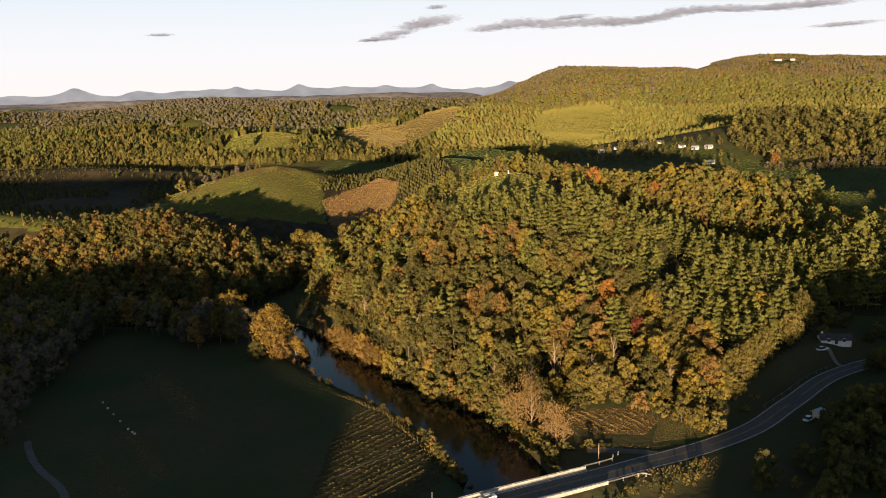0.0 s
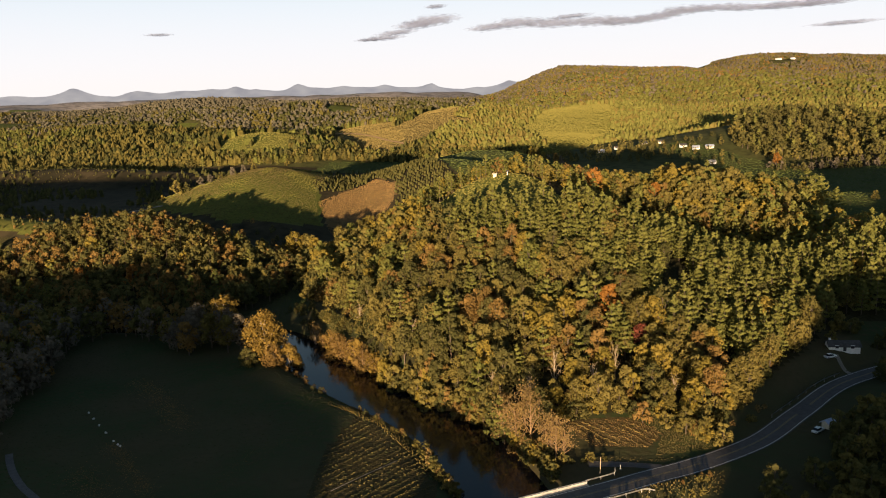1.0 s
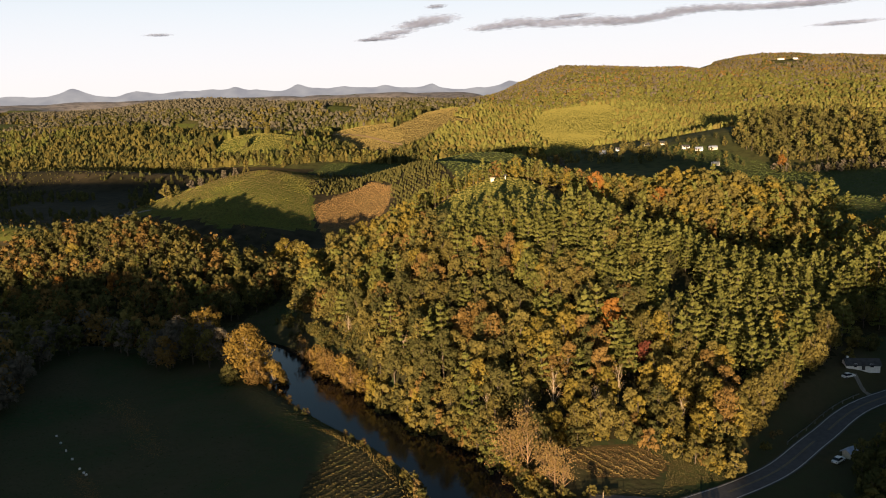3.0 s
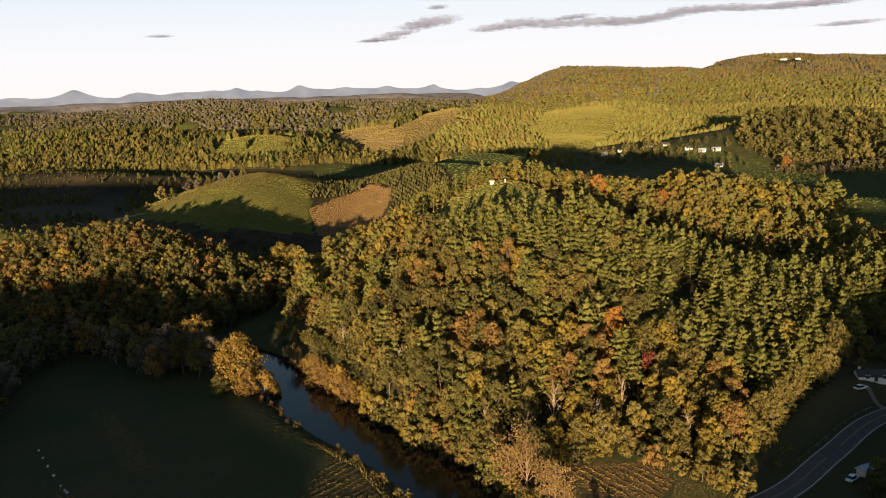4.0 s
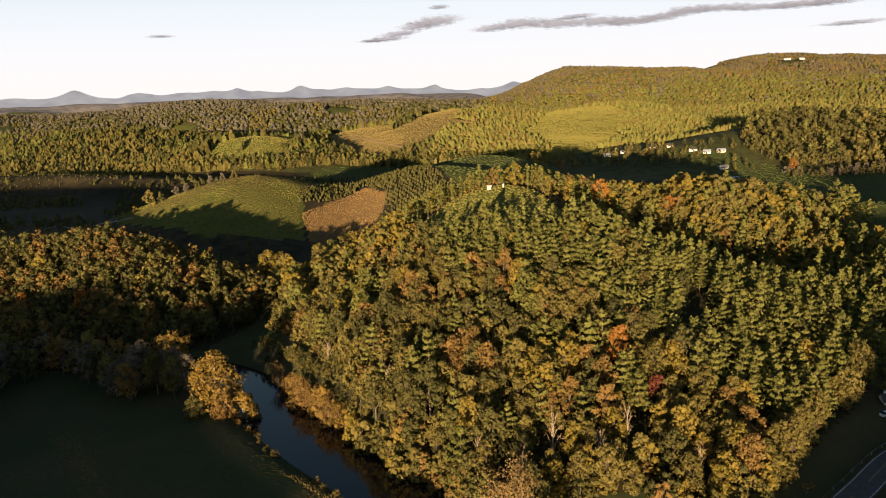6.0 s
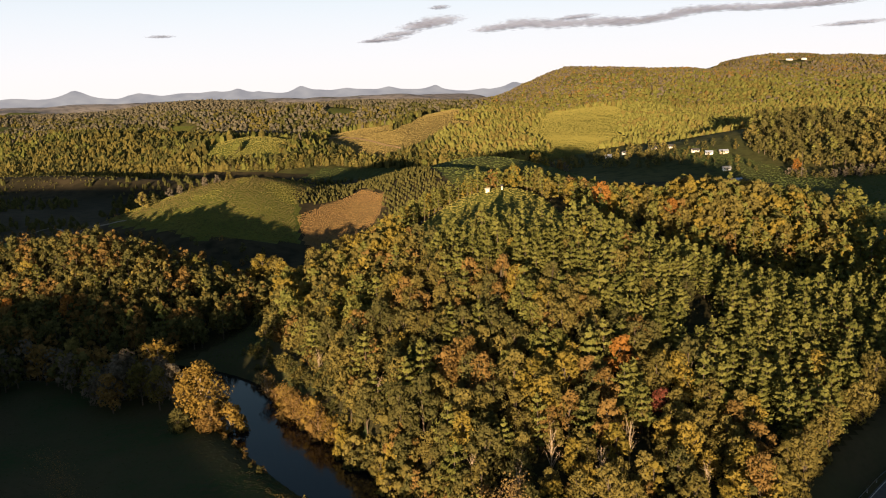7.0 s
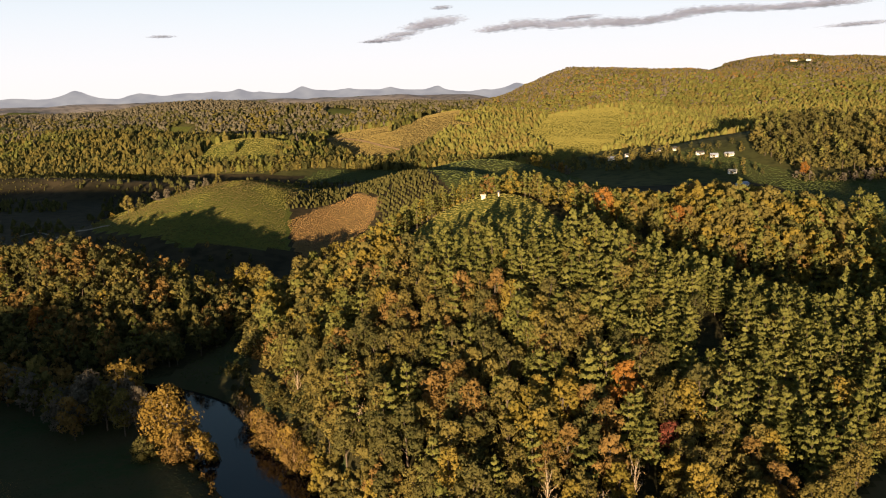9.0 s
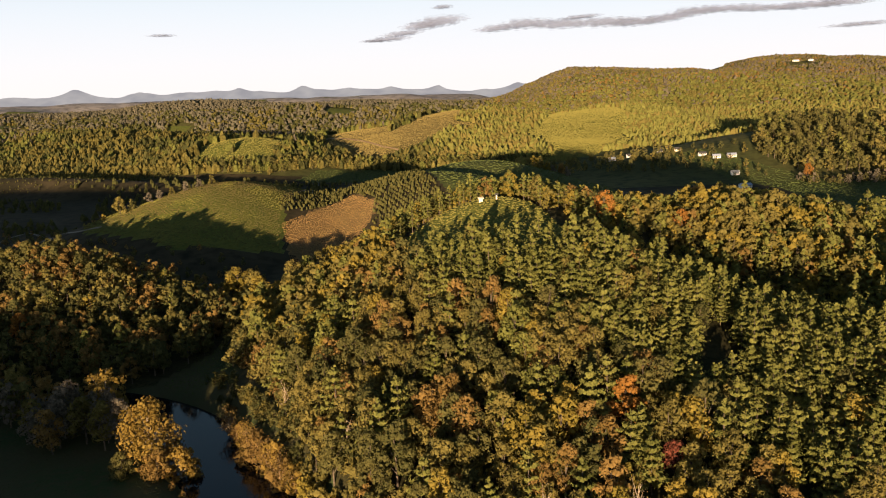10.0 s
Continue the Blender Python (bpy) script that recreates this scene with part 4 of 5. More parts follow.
# ---------- the bridge ----------
def road_frame(x):
    """Point on the road's centre line at x, and its directions along and across."""
    for (ax, ay), (bx, by) in zip(ROAD[:-1], ROAD[1:]):
        if ax <= x <= bx:
            t = (x - ax) / (bx - ax)
            d = Vector((bx - ax, by - ay, 0)).normalized()
            return Vector((x, ay + t * (by - ay), float(road_grade(x)))), d, Vector((-d.y, d.x, 0))


def rail_run(name, x0, x1, side, base, label, category, curl=0):
    """A steel guard rail on posts beside the road, its end curling away."""
    top = thing(name, Matrix.Identity(4), label, category)
    pts = []
    for k in range(int((x1 - x0) / 2) + 1):
        p, d, n = road_frame(x0 + 2 * k)
        pts.append(p + n * side)
    if curl:
        p, d, n = road_frame(x1)
        for a in (20, 45, 75):
            pts.append(p + n * side + d * (2.6 * math.sin(radians(a))) + n * math.copysign(2.6 * (1 - math.cos(radians(a))), side))
    bm = bmesh.new()
    rings = []
    for q in pts:
        rings.append([bm.verts.new(q + Vector((0, 0, base + dz))) for dz in (0.42, 0.6, 0.8)])
    for a, b in zip(rings[:-1], rings[1:]):
        bm.faces.new((a[0], b[0], b[1], a[1]))
        bm.faces.new((a[1], b[1], b[2], a[2]))
    bmesh.ops.solidify(bm, geom=bm.faces[:], thickness=0.07)
    part("rail", bm, STEEL, top)
    for q in pts[::2]:
        bm = bmesh.new()
        box(bm, q.x - 0.08, q.x + 0.08, q.y - 0.08, q.y + 0.08, q.z - 0.6, q.z + base + 0.8)
        part("post", bm, STEEL, top)
    return top


def build_bridge():
    top = thing("road_bridge", Matrix.Identity(4), "concrete road bridge with pale parapets over the river", "bridge")
    x0, x1 = -16, 29
    xs = [x0 + (x1 - x0) * k / 12 for k in range(13)]
    rows = [road_frame(x) for x in xs]

    def beam(name, off, half, z0, z1, mat, label=""):
        bm = bmesh.new()
        rings = []
        for p, d, n in rows:
            rings.append([bm.verts.new(p + n * (off + s * half) + Vector((0, 0, z))) for s, z in ((-1, z0), (1, z0), (1, z1), (-1, z1))])
        for a, b in zip(rings[:-1], rings[1:]):
            for j in range(4):
                bm.faces.new((a[j], a[(j + 1) % 4], b[(j + 1) % 4], b[j]))
        bm.faces.new(rings[0])
        bm.faces.new(rings[-1][::-1])
        bmesh.ops.recalc_face_normals(bm, faces=bm.faces[:])
        part(name, bm, mat, top, label)

    beam("deck", 0, 4.85, -0.28, -0.02, CONCRETE)
    beam("parapet", 4.65, 0.16, -0.02, 0.6, CONCRETE, "pale concrete parapet")
    beam("parapet", -4.65, 0.16, -0.02, 0.6, CONCRETE, "pale concrete parapet")
    for off in (-4.65, 4.65):
        beam("hand_rail", off, 0.06, 0.74, 0.82, STEEL, "steel hand rail")
    for off in (-4.65, 4.65):
        for p, d, n in rows:
            bm = bmesh.new()
            q = p + n * off
            box(bm, q.x - 0.07, q.x + 0.07, q.y - 0.07, q.y + 0.07, q.z + 0.58, q.z + 0.78)
            part("rail_post", bm, STEEL, top)
    # girders added in dark steel, painting the shade below the deck
    for off in (-3.4, -1.1, 1.1, 3.4):
        beam("girder", off, 0.2, -1.2, -0.27, SHADE_STEEL)
    for x in (-3, 16):
        p, d, n = road_frame(x)
        bm = bmesh.new()
        vs = box(bm, -0.5, 0.5, -4.2, 4.2, -6.5, -1.55)
        bmesh.ops.transform(bm, verts=vs, matrix=Matrix.Translation(p) @ Matrix.Rotation(math.atan2(d.y, d.x), 4, "Z"))
        part("pier", bm, CONCRETE, top)


build_bridge()
rail_run("guard_rail", 29, 36, 5.0, 0, "pale steel guard rail curling away at the bridge end", "guard rail", 1)
rail_run("guard_rail", 29, 37, -5.0, 0, "pale steel guard rail curling away at the bridge end", "guard rail", 1)
rail_run("guard_rail", 88, 118, 4.6, 0, "long steel guard rail along the road bend", "guard rail")


def rounded_box(x0, x1, y0, y1, z0, z1, r=0.1):
    bm = bmesh.new()
    box(bm, x0, x1, y0, y1, z0, z1)
    bmesh.ops.bevel(bm, geom=bm.edges[:], offset=r, segments=2, affect="EDGES")
    return bm


def car(m, label):
    """A small saloon car, its nose along +x."""
    top = thing("car", m, label, "car")
    part("body", rounded_box(-2.15, 2.15, -0.86, 0.86, 0.32, 0.85, 0.14), CAR_WHITE, top)
    bm = bmesh.new()
    vs = box(bm, -1.5, 0.95, -0.78, 0.78, 0.8, 1.42)
    for v in vs:
        if v.co.z > 1.2:
            v.co.x = v.co.x * 0.68 - 0.1
            v.co.y *= 0.84
    bmesh.ops.bevel(bm, geom=bm.edges[:], offset=0.07, segments=2, affect="EDGES")
    part("cabin", bm, GLASS, top, "dark windows")
    part("roof", rounded_box(-1.05, 0.48, -0.6, 0.6, 1.39, 1.46, 0.03), CAR_WHITE, top)
    for x in (-1.35, 1.35):
        for y in (-0.8, 0.8):
            bm = bmesh.new()
            tube(bm, (x, y - 0.1, 0.33), (x, y + 0.1, 0.33), 0.33, 0.33, 14)
            w = part("wheel", bm, RUBBER, top)
            bm = bmesh.new()
            tube(bm, (x, y - 0.115, 0.33), (x, y + 0.115, 0.33), 0.18, 0.18, 10)
            part("rim", bm, STEEL, w)
    for x, nm in ((2.13, "headlight"), (-2.13, "tail_light")):
        for y in (-0.6, 0.6):
            part(nm, rounded_box(x - 0.05, x + 0.05, y - 0.16, y + 0.16, 0.6, 0.74, 0.02), GLASS, top)
    return top


p, d, n = road_frame(2.5)
car(Matrix.Translation(p + n * 1.7 + Vector((0, 0, 0.01))) @ Matrix.Rotation(math.atan2(d.y, d.x), 4, "Z"), "white saloon car driving over the bridge")


# ---------- houses ----------
def house(name, m, long, deep, wall_h, roof_h, wall_mat, roof_mat, label, windows=4, chimney=True, category="house", group=""):
    """A gabled house, its long front along x facing -y."""
    top = thing(name, m, label, category, group)
    bm = bmesh.new()
    box(bm, -long / 2, long / 2, -deep / 2, deep / 2, -0.8, wall_h)
    for s in (-1, 1):
        a = [bm.verts.new((s * long / 2, y, z)) for y, z in ((-deep / 2, wall_h), (deep / 2, wall_h), (0, wall_h + roof_h))]
        bm.faces.new(a)
    w = part("wall", bm, wall_mat, top)
    bm = bmesh.new()
    o = 0.4
    for s in (-1, 1):
        q = [bm.verts.new(v) for v in ((-long / 2 - o, s * (deep / 2 + o), wall_h - o * roof_h / (deep / 2)), (long / 2 + o, s * (deep / 2 + o), wall_h - o * roof_h / (deep / 2)),
                                       (long / 2 + o, 0, wall_h + roof_h), (-long / 2 - o, 0, wall_h + roof_h))]
        bm.faces.new(q if s < 0 else q[::-1])
    bmesh.ops.remove_doubles(bm, verts=bm.verts[:], dist=0.001)
    bmesh.ops.solidify(bm, geom=bm.faces[:], thickness=-0.18)
    r = part("roof", bm, roof_mat, top)
    if chimney:
        bm = bmesh.new()
        box(bm, -long / 2 + 0.6, -long / 2 + 1.2, 0.2, 0.8, wall_h, wall_h + roof_h + 0.7)
        part("chimney", bm, wall_mat, r)
    gap = long / (windows + 1)
    for k in range(windows):
        x = -long / 2 + gap * (k + 1)
        bm = bmesh.new()
        if k == windows // 2:
            box(bm, x - 0.5, x + 0.5, -deep / 2 - 0.06, -deep / 2 + 0.02, 0.1, 2.1)
            part("door", bm, DARK_ROOF, top)
            continue
        box(bm, x - 0.6, x + 0.6, -deep / 2 - 0.05, -deep / 2 + 0.02, 0.9, 2.1)
        f = part("window", bm, WHITE_PAINT, top)
        bm = bmesh.new()
        box(bm, x - 0.5, x + 0.5, -deep / 2 - 0.07, -deep / 2 - 0.045, 1.0, 2.0)
        part("pane", bm, GLASS, f)
    return top


house("farm_house", pose(121.8, 273, ground_z(122, 271) + 0.2, 0, 0, -5), 9.8, 4.4, 1.7, 1.3, WHITE_PAINT, DARK_ROOF, "long low white house with a dark roof in the shade", 3)
car(pose(115.2, 266.6, ground_z(115.2, 266.6) + 0.05, 0, 0, 20), "pale car parked on the grass before the house")
house("garden_shed", pose(96.5, 222.5, ground_z(96.5, 222.5), 0, 0, 35), 2.8, 2.2, 1.5, 0.7, CREAM_PAINT, BLUE_ROOF, "small pale shed with a metal roof beside the road", 1, False, "shed")
car(pose(92.8, 220.2, ground_z(92.8, 220.2) + 0.05, 0, 0, 40), "white car parked beside the small shed")
house("hut", pose(11.5, 441, ground_z(11.5, 441) + 0.1, 0, 0, 2), 1.7, 1.6, 1.5, 0.3, CREAM_PAINT, CREAM_PAINT, "tiny cream hut in the sunny hilltop clearing", 0, False, "hut")
# narrow box stands in for a pale upright, probably a post
house("pale_upright", pose(18.2, 442, ground_z(18.2, 442) + 0.1, 0, 0, -4), 0.6, 0.6, 1.9, 0.25, CREAM_PAINT, DARK_ROOF, "narrow pale upright box beside the pines of the clearing", 0, False, "hut")
for k, (x, y, a, ln, wm, rm, lb) in enumerate([
        (253, 1017, 10, 8, WHITE_PAINT, DARK_ROOF, "white house with a dark roof in the valley"), (264, 1000, -5, 8, WHITE_PAINT, BLUE_ROOF, "long white barn with a pale roof"),
        (279, 996, 5, 9, CREAM_PAINT, BLUE_ROOF, "pale barn in the shade of the hill"), (236, 1060, 0, 7, CREAM_PAINT, DARK_ROOF, "cream house at the foot of the mountain"),
        (218, 1075, 20, 7, CREAM_PAINT, DARK_ROOF, "cream house at the foot of the mountain"), (265, 935, 0, 8, WHITE_PAINT, CONCRETE, "white shed by the valley road"),
        (256, 872, 20, 11, WHITE_PAINT, BLUE_ROOF, "barn with a pale blue metal roof"), (61, 1150, 0, 13, CREAM_PAINT, BRICK_RED, "tan house below the wooded slope"),
        (164, 1078, 0, 8, WHITE_PAINT, BLUE_ROOF, "white house among shaded trees"), (186, 1085, 10, 8, WHITE_PAINT, DARK_ROOF, "white house among shaded trees"),
        (330, 640, 0, 9, WHITE_PAINT, BLUE_ROOF, "pale shed on the shaded valley field"),
        (1044, 2926, 10, 19, WHITE_PAINT, BLUE_ROOF, "large white building on the mountain ridge"), (1090, 2920, 10, 14, WHITE_PAINT, BLUE_ROOF, "large white building on the mountain ridge")]):
    f = 1.4 if y > 2500 else 1.0
    house("barn" if "barn" in lb or "shed" in lb else "house", pose(x, y, ground_z(x, y) + (4 if y > 2500 else 0.3), 0, 0, a), ln, ln * 0.55, 2.3 * f, 1.6 * f, wm, rm, lb, 5, False, "barn" if "barn" in lb or "shed" in lb else "house")


# ---------- poles and bales ----------
def post_thing(x, y, tall, label, mat):
    top = thing("marker_post", pose(x, y, ground_z(x, y) - 0.2), label, "post")
    bm = bmesh.new()
    tube(bm, (0, 0, 0), (0.05, 0, tall), 0.11, 0.08, 8)
    part("pole", bm, mat, top)
    bm = bmesh.new()
    tube(bm, (0, 0, 0), (0, 0, 0.5), 0.2, 0.16, 8)
    part("footing", bm, CONCRETE, top)


post_thing(31.2, 201.2, 4.6, "tall weathered post beside the bridge end", WOOD_POLE)
post_thing(36.5, 202.8, 1.4, "short pale marker post beside the road", STEEL)
post_thing(-11.5, 178.6, 3.6, "pale post beside the bridge approach", STEEL)


def bale(x, y, a, k):
    top = thing("wrapped_bale", pose(x, y, ground_z(x, y), 0, 0, a) @ Matrix.Scale(0.45, 4), "white plastic-wrapped hay bale on the shaded meadow", "bale", "bales on the meadow")
    bm = bmesh.new()
    tube(bm, (-0.65, 0, 0.62), (0.65, 0, 0.62), 0.66, 0.66, 16)
    bmesh.ops.bevel(bm, geom=[e for e in bm.edges if abs(e.verts[0].co.x - e.verts[1].co.x) < 0.01], offset=0.12, segments=2, affect="EDGES")
    part("roll", bm, WRAP, top)
    bm = bmesh.new()
    tube(bm, (-0.2, 0, 0.62), (0.2, 0, 0.62), 0.675, 0.675, 16)
    part("wrap_band", bm, WHITE_PAINT, top)


for k, (x, y) in enumerate([(-125, 252.5), (-121, 247.2), (-116.6, 241.6), (-112, 236), (-107, 230), (-104.6, 227.4), (-103.4, 226.2)]):
    bale(x, y, 40 + 37 * k, k)


# ---------- single trees and bushes ----------
def grow(name, shape_key, shape, colour, bark, x, y, s, label, category="tree", group="", tall=1.0, turn=None, sink=0.2):
    a = (x * 37 + y * 17) % 360 if turn is None else turn
    return plant(name, shape_key, shape, colour, bark, pose(x, y, ground_z(x, y) - sink, 0, 0, a) @ Matrix.Diagonal((s, s, s * tall, 1)), label, category, group)


PLANE = broadleaf(801, 19.5, 8.8, 3000, 0.68, 34, 0.02, 0.2)
PLANE_LOW = broadleaf(802, 11.5, 5.6, 1500, 0.66, 18, -0.04, 0.15)
grow("sycamore_tree", "plane", PLANE, AMBER, PALE_I, -79, 300, 1.0, "large golden sycamore with pale limbs on the riverbank", turn=10)
grow("sycamore_tree", "plane_low", PLANE_LOW, AMBER, PALE_I, -69.5, 297, 1.0, "lower golden-orange sycamore leaning over the river", turn=80)
grow("sycamore_tree", "plane_low", PLANE_LOW, RUSSET, PALE_I, -74, 292, 0.72, "russet young sycamore at the water's edge", turn=200)
grow("broadleaf_tree", "plane_low", PLANE_LOW, GREEN, BARK_I, -84, 293, 0.6, "dark green bushy tree beside the golden sycamore", turn=300)
BUSH = [broadleaf(820 + k, 5.2, 2.7, 190, 0.58, 10, -0.1, 0.1, False) for k in range(4)]
SMALL = [broadleaf(830 + k, 8.5, 3.2, 320, 0.72, 11, 0.02) for k in range(3)]
for k, (x, y, s, c) in enumerate([(-61, 319, 0.9, RUSSET), (-56, 312, 1.15, AMBER), (-52.5, 307, 1.25, RUSSET), (-49, 302, 1.1, RUSSET), (-45, 297, 1.3, AMBER), (-41, 291, 1.15, RUSSET), (-37, 287, 1.0, AMBER)]):
    grow("river_willow", "bare%d" % (k % 4), BARE_TREE[k % 4], c, TAN_I, x, y, 0.75 * s, "russet half-bare willow with pale twigs on the riverbank", group="willows on the bank")
    grow("river_willow", "bush%d" % (k % 4), BUSH[k % 4], c, TAN_I, x + 0.6, y + 0.6, 1.6 * s, "russet leafy willow on the riverbank", group="willows on the bank")
grow("broadleaf_tree", "leaf1", BIG_LEAF[1], AMBER, PALE_I, -101, 323, 1.36, "tall amber tree whose top reaches the evening light")
grow("birch_tree", "bare0", BARE_TREE[0], STRAW, PALE_I, -65, 325, 0.95, "thin pale birch standing at the water")
for k, (x, y, s) in enumerate([(11, 224, 1.25), (15, 222, 1.1), (20, 214, 0.95), (23, 209, 0.7), (14, 229, 1.2), (8, 228, 1.1), (19, 219, 0.7), (21, 211, 0.9)]):
    grow("bare_tree", "straw%d" % (k % 4), BARE_TREE[k % 4], STRAW, TAN_I, x, y, s, "straw-coloured half-bare tree at the field corner", group="bare trees by the bridge")
SKELETON = [bare_tree(540 + k, 13, 2.4, 12, 60) for k in range(3)]
for k, (x, y, s) in enumerate([(35, 242, 0.86), (16, 238, 0.8), (43, 250, 0.9), (5, 247, 0.75), (58, 238, 0.7), (70, 243, 0.75), (-22, 285, 0.9), (-45, 316, 0.8), (24, 247, 1.0)]):
    grow("dead_tree", "skel%d" % (k % 3), SKELETON[k % 3], STRAW, PALE_I, x, y, s, "bare pale tree with bleached limbs in the wood", group="bleached trees")
for x, y, s, c, lb in ((54, 266, 0.62, RED, "bright red maple among green trees"), (46, 282, 1.0, ORANGE, "orange maple on the hillside"), (22, 272, 1.1, GOLD, "golden tree on the hillside"), (30, 274, 1.0, GOLD, "golden tree on the hillside"),
                       (-168, 394, 1.0, ORANGE, "orange tree on the shaded hill"), (-196, 398, 0.95, ORANGE, "orange tree on the shaded hill"), (64, 446, 1.0, ORANGE, "orange maple beyond the hollow"), (97, 446, 0.9, ORANGE, "orange maple beyond the hollow"),
                       (70, 258, 0.85, RUSSET, "russet tree at the wood's edge"), (62, 232, 0.8, GOLD, "golden tree at the wood's edge"), (67, 239, 0.9, GOLD, "golden tree at the wood's edge"), (120, 405, 0.9, GOLD, "golden tree beyond the hollow"), (135, 402, 0.9, GOLD, "golden tree beyond the hollow"), (128, 398, 0.8, GOLD, "golden tree beyond the hollow")):
    grow("maple_tree", "leaf%d" % (int(x) % 7), BIG_LEAF[int(x) % 7], c, BARK_I, x, y, s, lb)
for x, y, s, c in ((-221, 607, 1.25, OLIVE), (-231, 604, 0.5, GOLD), (-215, 612, 0.8, GREEN), (-206, 618, 0.75, DUSK), (-199, 618, 0.7, DUSK), (-192, 622, 0.6, OLIVE), (-184, 626, 0.7, DUSK), (-177, 632, 0.65, DUSK), (-171, 640, 0.7, OLIVE)):
    grow("field_tree", "small%d" % (int(-x) % 3), SMALL[int(-x) % 3], c, BARK_I, x, y, s * 1.15, NAMES[c] + " round tree on the pasture's edge", group="trees on the pasture edge")
grow("maple_tree", "leaf2", BIG_LEAF[2], ORANGE, BARK_I, 322, 896, 1.0, "orange tree at the foot of the valley hill")
for k, (x, y, s) in enumerate([(199, 492, 1.7), (206, 500, 1.55), (191, 484, 1.5), (210, 488, 1.35), (168, 472, 1.2), (188, 470, 1.2)]):
    grow("pine_tree", "pine%d" % (k % 6), BIG_PINE[k % 6], PINE, BARK_I, x, y, s, "tall green pine rising above the wood", group="tall pines above the wood")
for k, (x, y, s, c) in enumerate([(-104, 458, 1.0, OLIVE), (-99, 452, 1.15, GOLD), (-94, 457, 0.95, OLIVE), (-90, 448, 1.1, OLIVE), (-86, 440, 1.0, GOLD), (-75, 456, 1.0, OLIVE), (-70, 466, 1.05, PINE), (-66, 474, 0.95, OLIVE), (-62, 482, 0.9, GOLD)]):
    grow("broadleaf_tree", "leaf%d" % (k % 7), BIG_LEAF[k % 7], c, BARK_I, x, y, s, NAMES[c] + " broadleaf tree at the gap between two hills", group="broadleaf trees on the hill")
for k, (x, y, s, c) in enumerate([(56, 806, 1.25, GOLD), (61, 808, 1.35, OLIVE), (67, 806, 1.0, GOLD), (72, 808, 0.8, DUSK), (79, 803, 1.2, RUSSET), (84, 806, 1.1, DUSK)]):
    grow("field_tree", "small%d" % (k % 3), SMALL[k % 3], c, BARK_I, x, y, s, NAMES[c] + " round tree at the end of the green knoll", group="trees on the green knoll")
grow("field_tree", "small0", SMALL[0], OLIVE, BARK_I, 287, 602, 0.9, "lone tree on the shaded field")


def hedge(pts, step, seed, sizes, colours, name, label, group, spread=1.5, shapes=BUSH, key="bush"):
    """Bushes along a line."""
    r = rng(seed)
    for (ax, ay), (bx, by) in zip(pts[:-1], pts[1:]):
        m = max(1, int(math.hypot(bx - ax, by - ay) / step))
        for k in range(m):
            t = (k + r.rand()) / m
            x, y = ax + (bx - ax) * t + r.uniform(-spread, spread), ay + (by - ay) * t + r.uniform(-spread, spread)
            c = colours[r.randint(len(colours))]
            i = r.randint(len(shapes))
            grow(name, "%s%d" % (key, i), shapes[i], c, BARK_I, x, y, r.uniform(*sizes), NAMES[c] + " " + label, "bush", group, r.uniform(0.8, 1.15), r.uniform(0, 360))


hedge([(18, 210), (9, 231), (-1, 246), (-16.5, 265), (-30, 283)], 2.0, 31, (0.7, 1.2), [OLIVE, OLIVE, GREEN, GOLD], "bank_bush", "bush overhanging the river", "bushes on the riverbank")
hedge([(-8, 260), (-24, 286), (-40, 311), (-55, 339), (-71, 370), (-82, 398)], 2.3, 37, (0.9, 1.5), [OLIVE, GREEN, OLIVE, RUSSET], "bank_bush", "bush overhanging the river", "bushes on the riverbank", 2.0)
hedge([(6, 238), (0, 247), (-8, 257), (-18, 270)], 2.0, 45, (0.8, 1.25), [OLIVE, GREEN, OLIVE, RUSSET], "edge_bush", "small tree on the slope above the river", "trees above the river", 3.5, SMALL, "small")
hedge([(-68, 336), (-53.5, 311), (-42, 295), (-28.5, 279)], 1.1, 48, (0.4, 0.75), [RUSSET, AMBER, OLIVE, GREEN], "bank_bush", "low bush at the water's edge", "bushes on the riverbank", 1.2)
hedge([(19, 202), (19.5, 204.5), (18.5, 207)], 0.7, 53, (0.7, 1.0), [GREEN, OLIVE], "bank_bush", "bush on the bank below the bridge", "bushes on the riverbank", 0.8)
hedge([(18.5, 207), (16.5, 213), (11, 222)], 1.6, 49, (0.5, 0.9), [GREEN, OLIVE], "bank_bush", "bush on the bank below the bridge", "bushes on the riverbank", 1.5)
hedge([(10, 224), (16, 217), (22, 209)], 1.8, 50, (0.5, 0.9), [STRAW, OLIVE, RUSSET], "bank_bush", "dry bush under the half-bare trees", "bushes on the riverbank", 1.8)
hedge([(-33, 283), (-22, 268), (-12, 256)], 1.8, 47, (0.8, 1.2), [OLIVE, GREEN, OLIVE, GOLD], "edge_bush", "small tree on the bank above the river", "trees above the river", 3.0, SMALL, "small")
# mostly dark green bushes added over this lit slope, imitating tree shade
hedge([(-82, 360), (-73, 349), (-63, 336), (-56, 326)], 2.0, 54, (0.45, 0.85), [GREEN, GREEN, OLIVE], "bank_bush", "low bush added to darken the slope above the river", "bushes on the riverbank", 3.2)
hedge([(-63, 339), (-51, 319), (-39, 300), (-29, 286)], 1.4, 57, (0.5, 1.0), [GREEN, GREEN, OLIVE], "bank_bush", "low bush added as dark cover on the slope above the river", "bushes on the riverbank", 2.6)
hedge([(-72, 366), (-79, 380), (-84, 394)], 2.6, 46, (0.7, 1.1), [GREEN, OLIVE], "bank_bush", "small tree on the shaded bank", "trees above the river", 3.0, SMALL, "small")
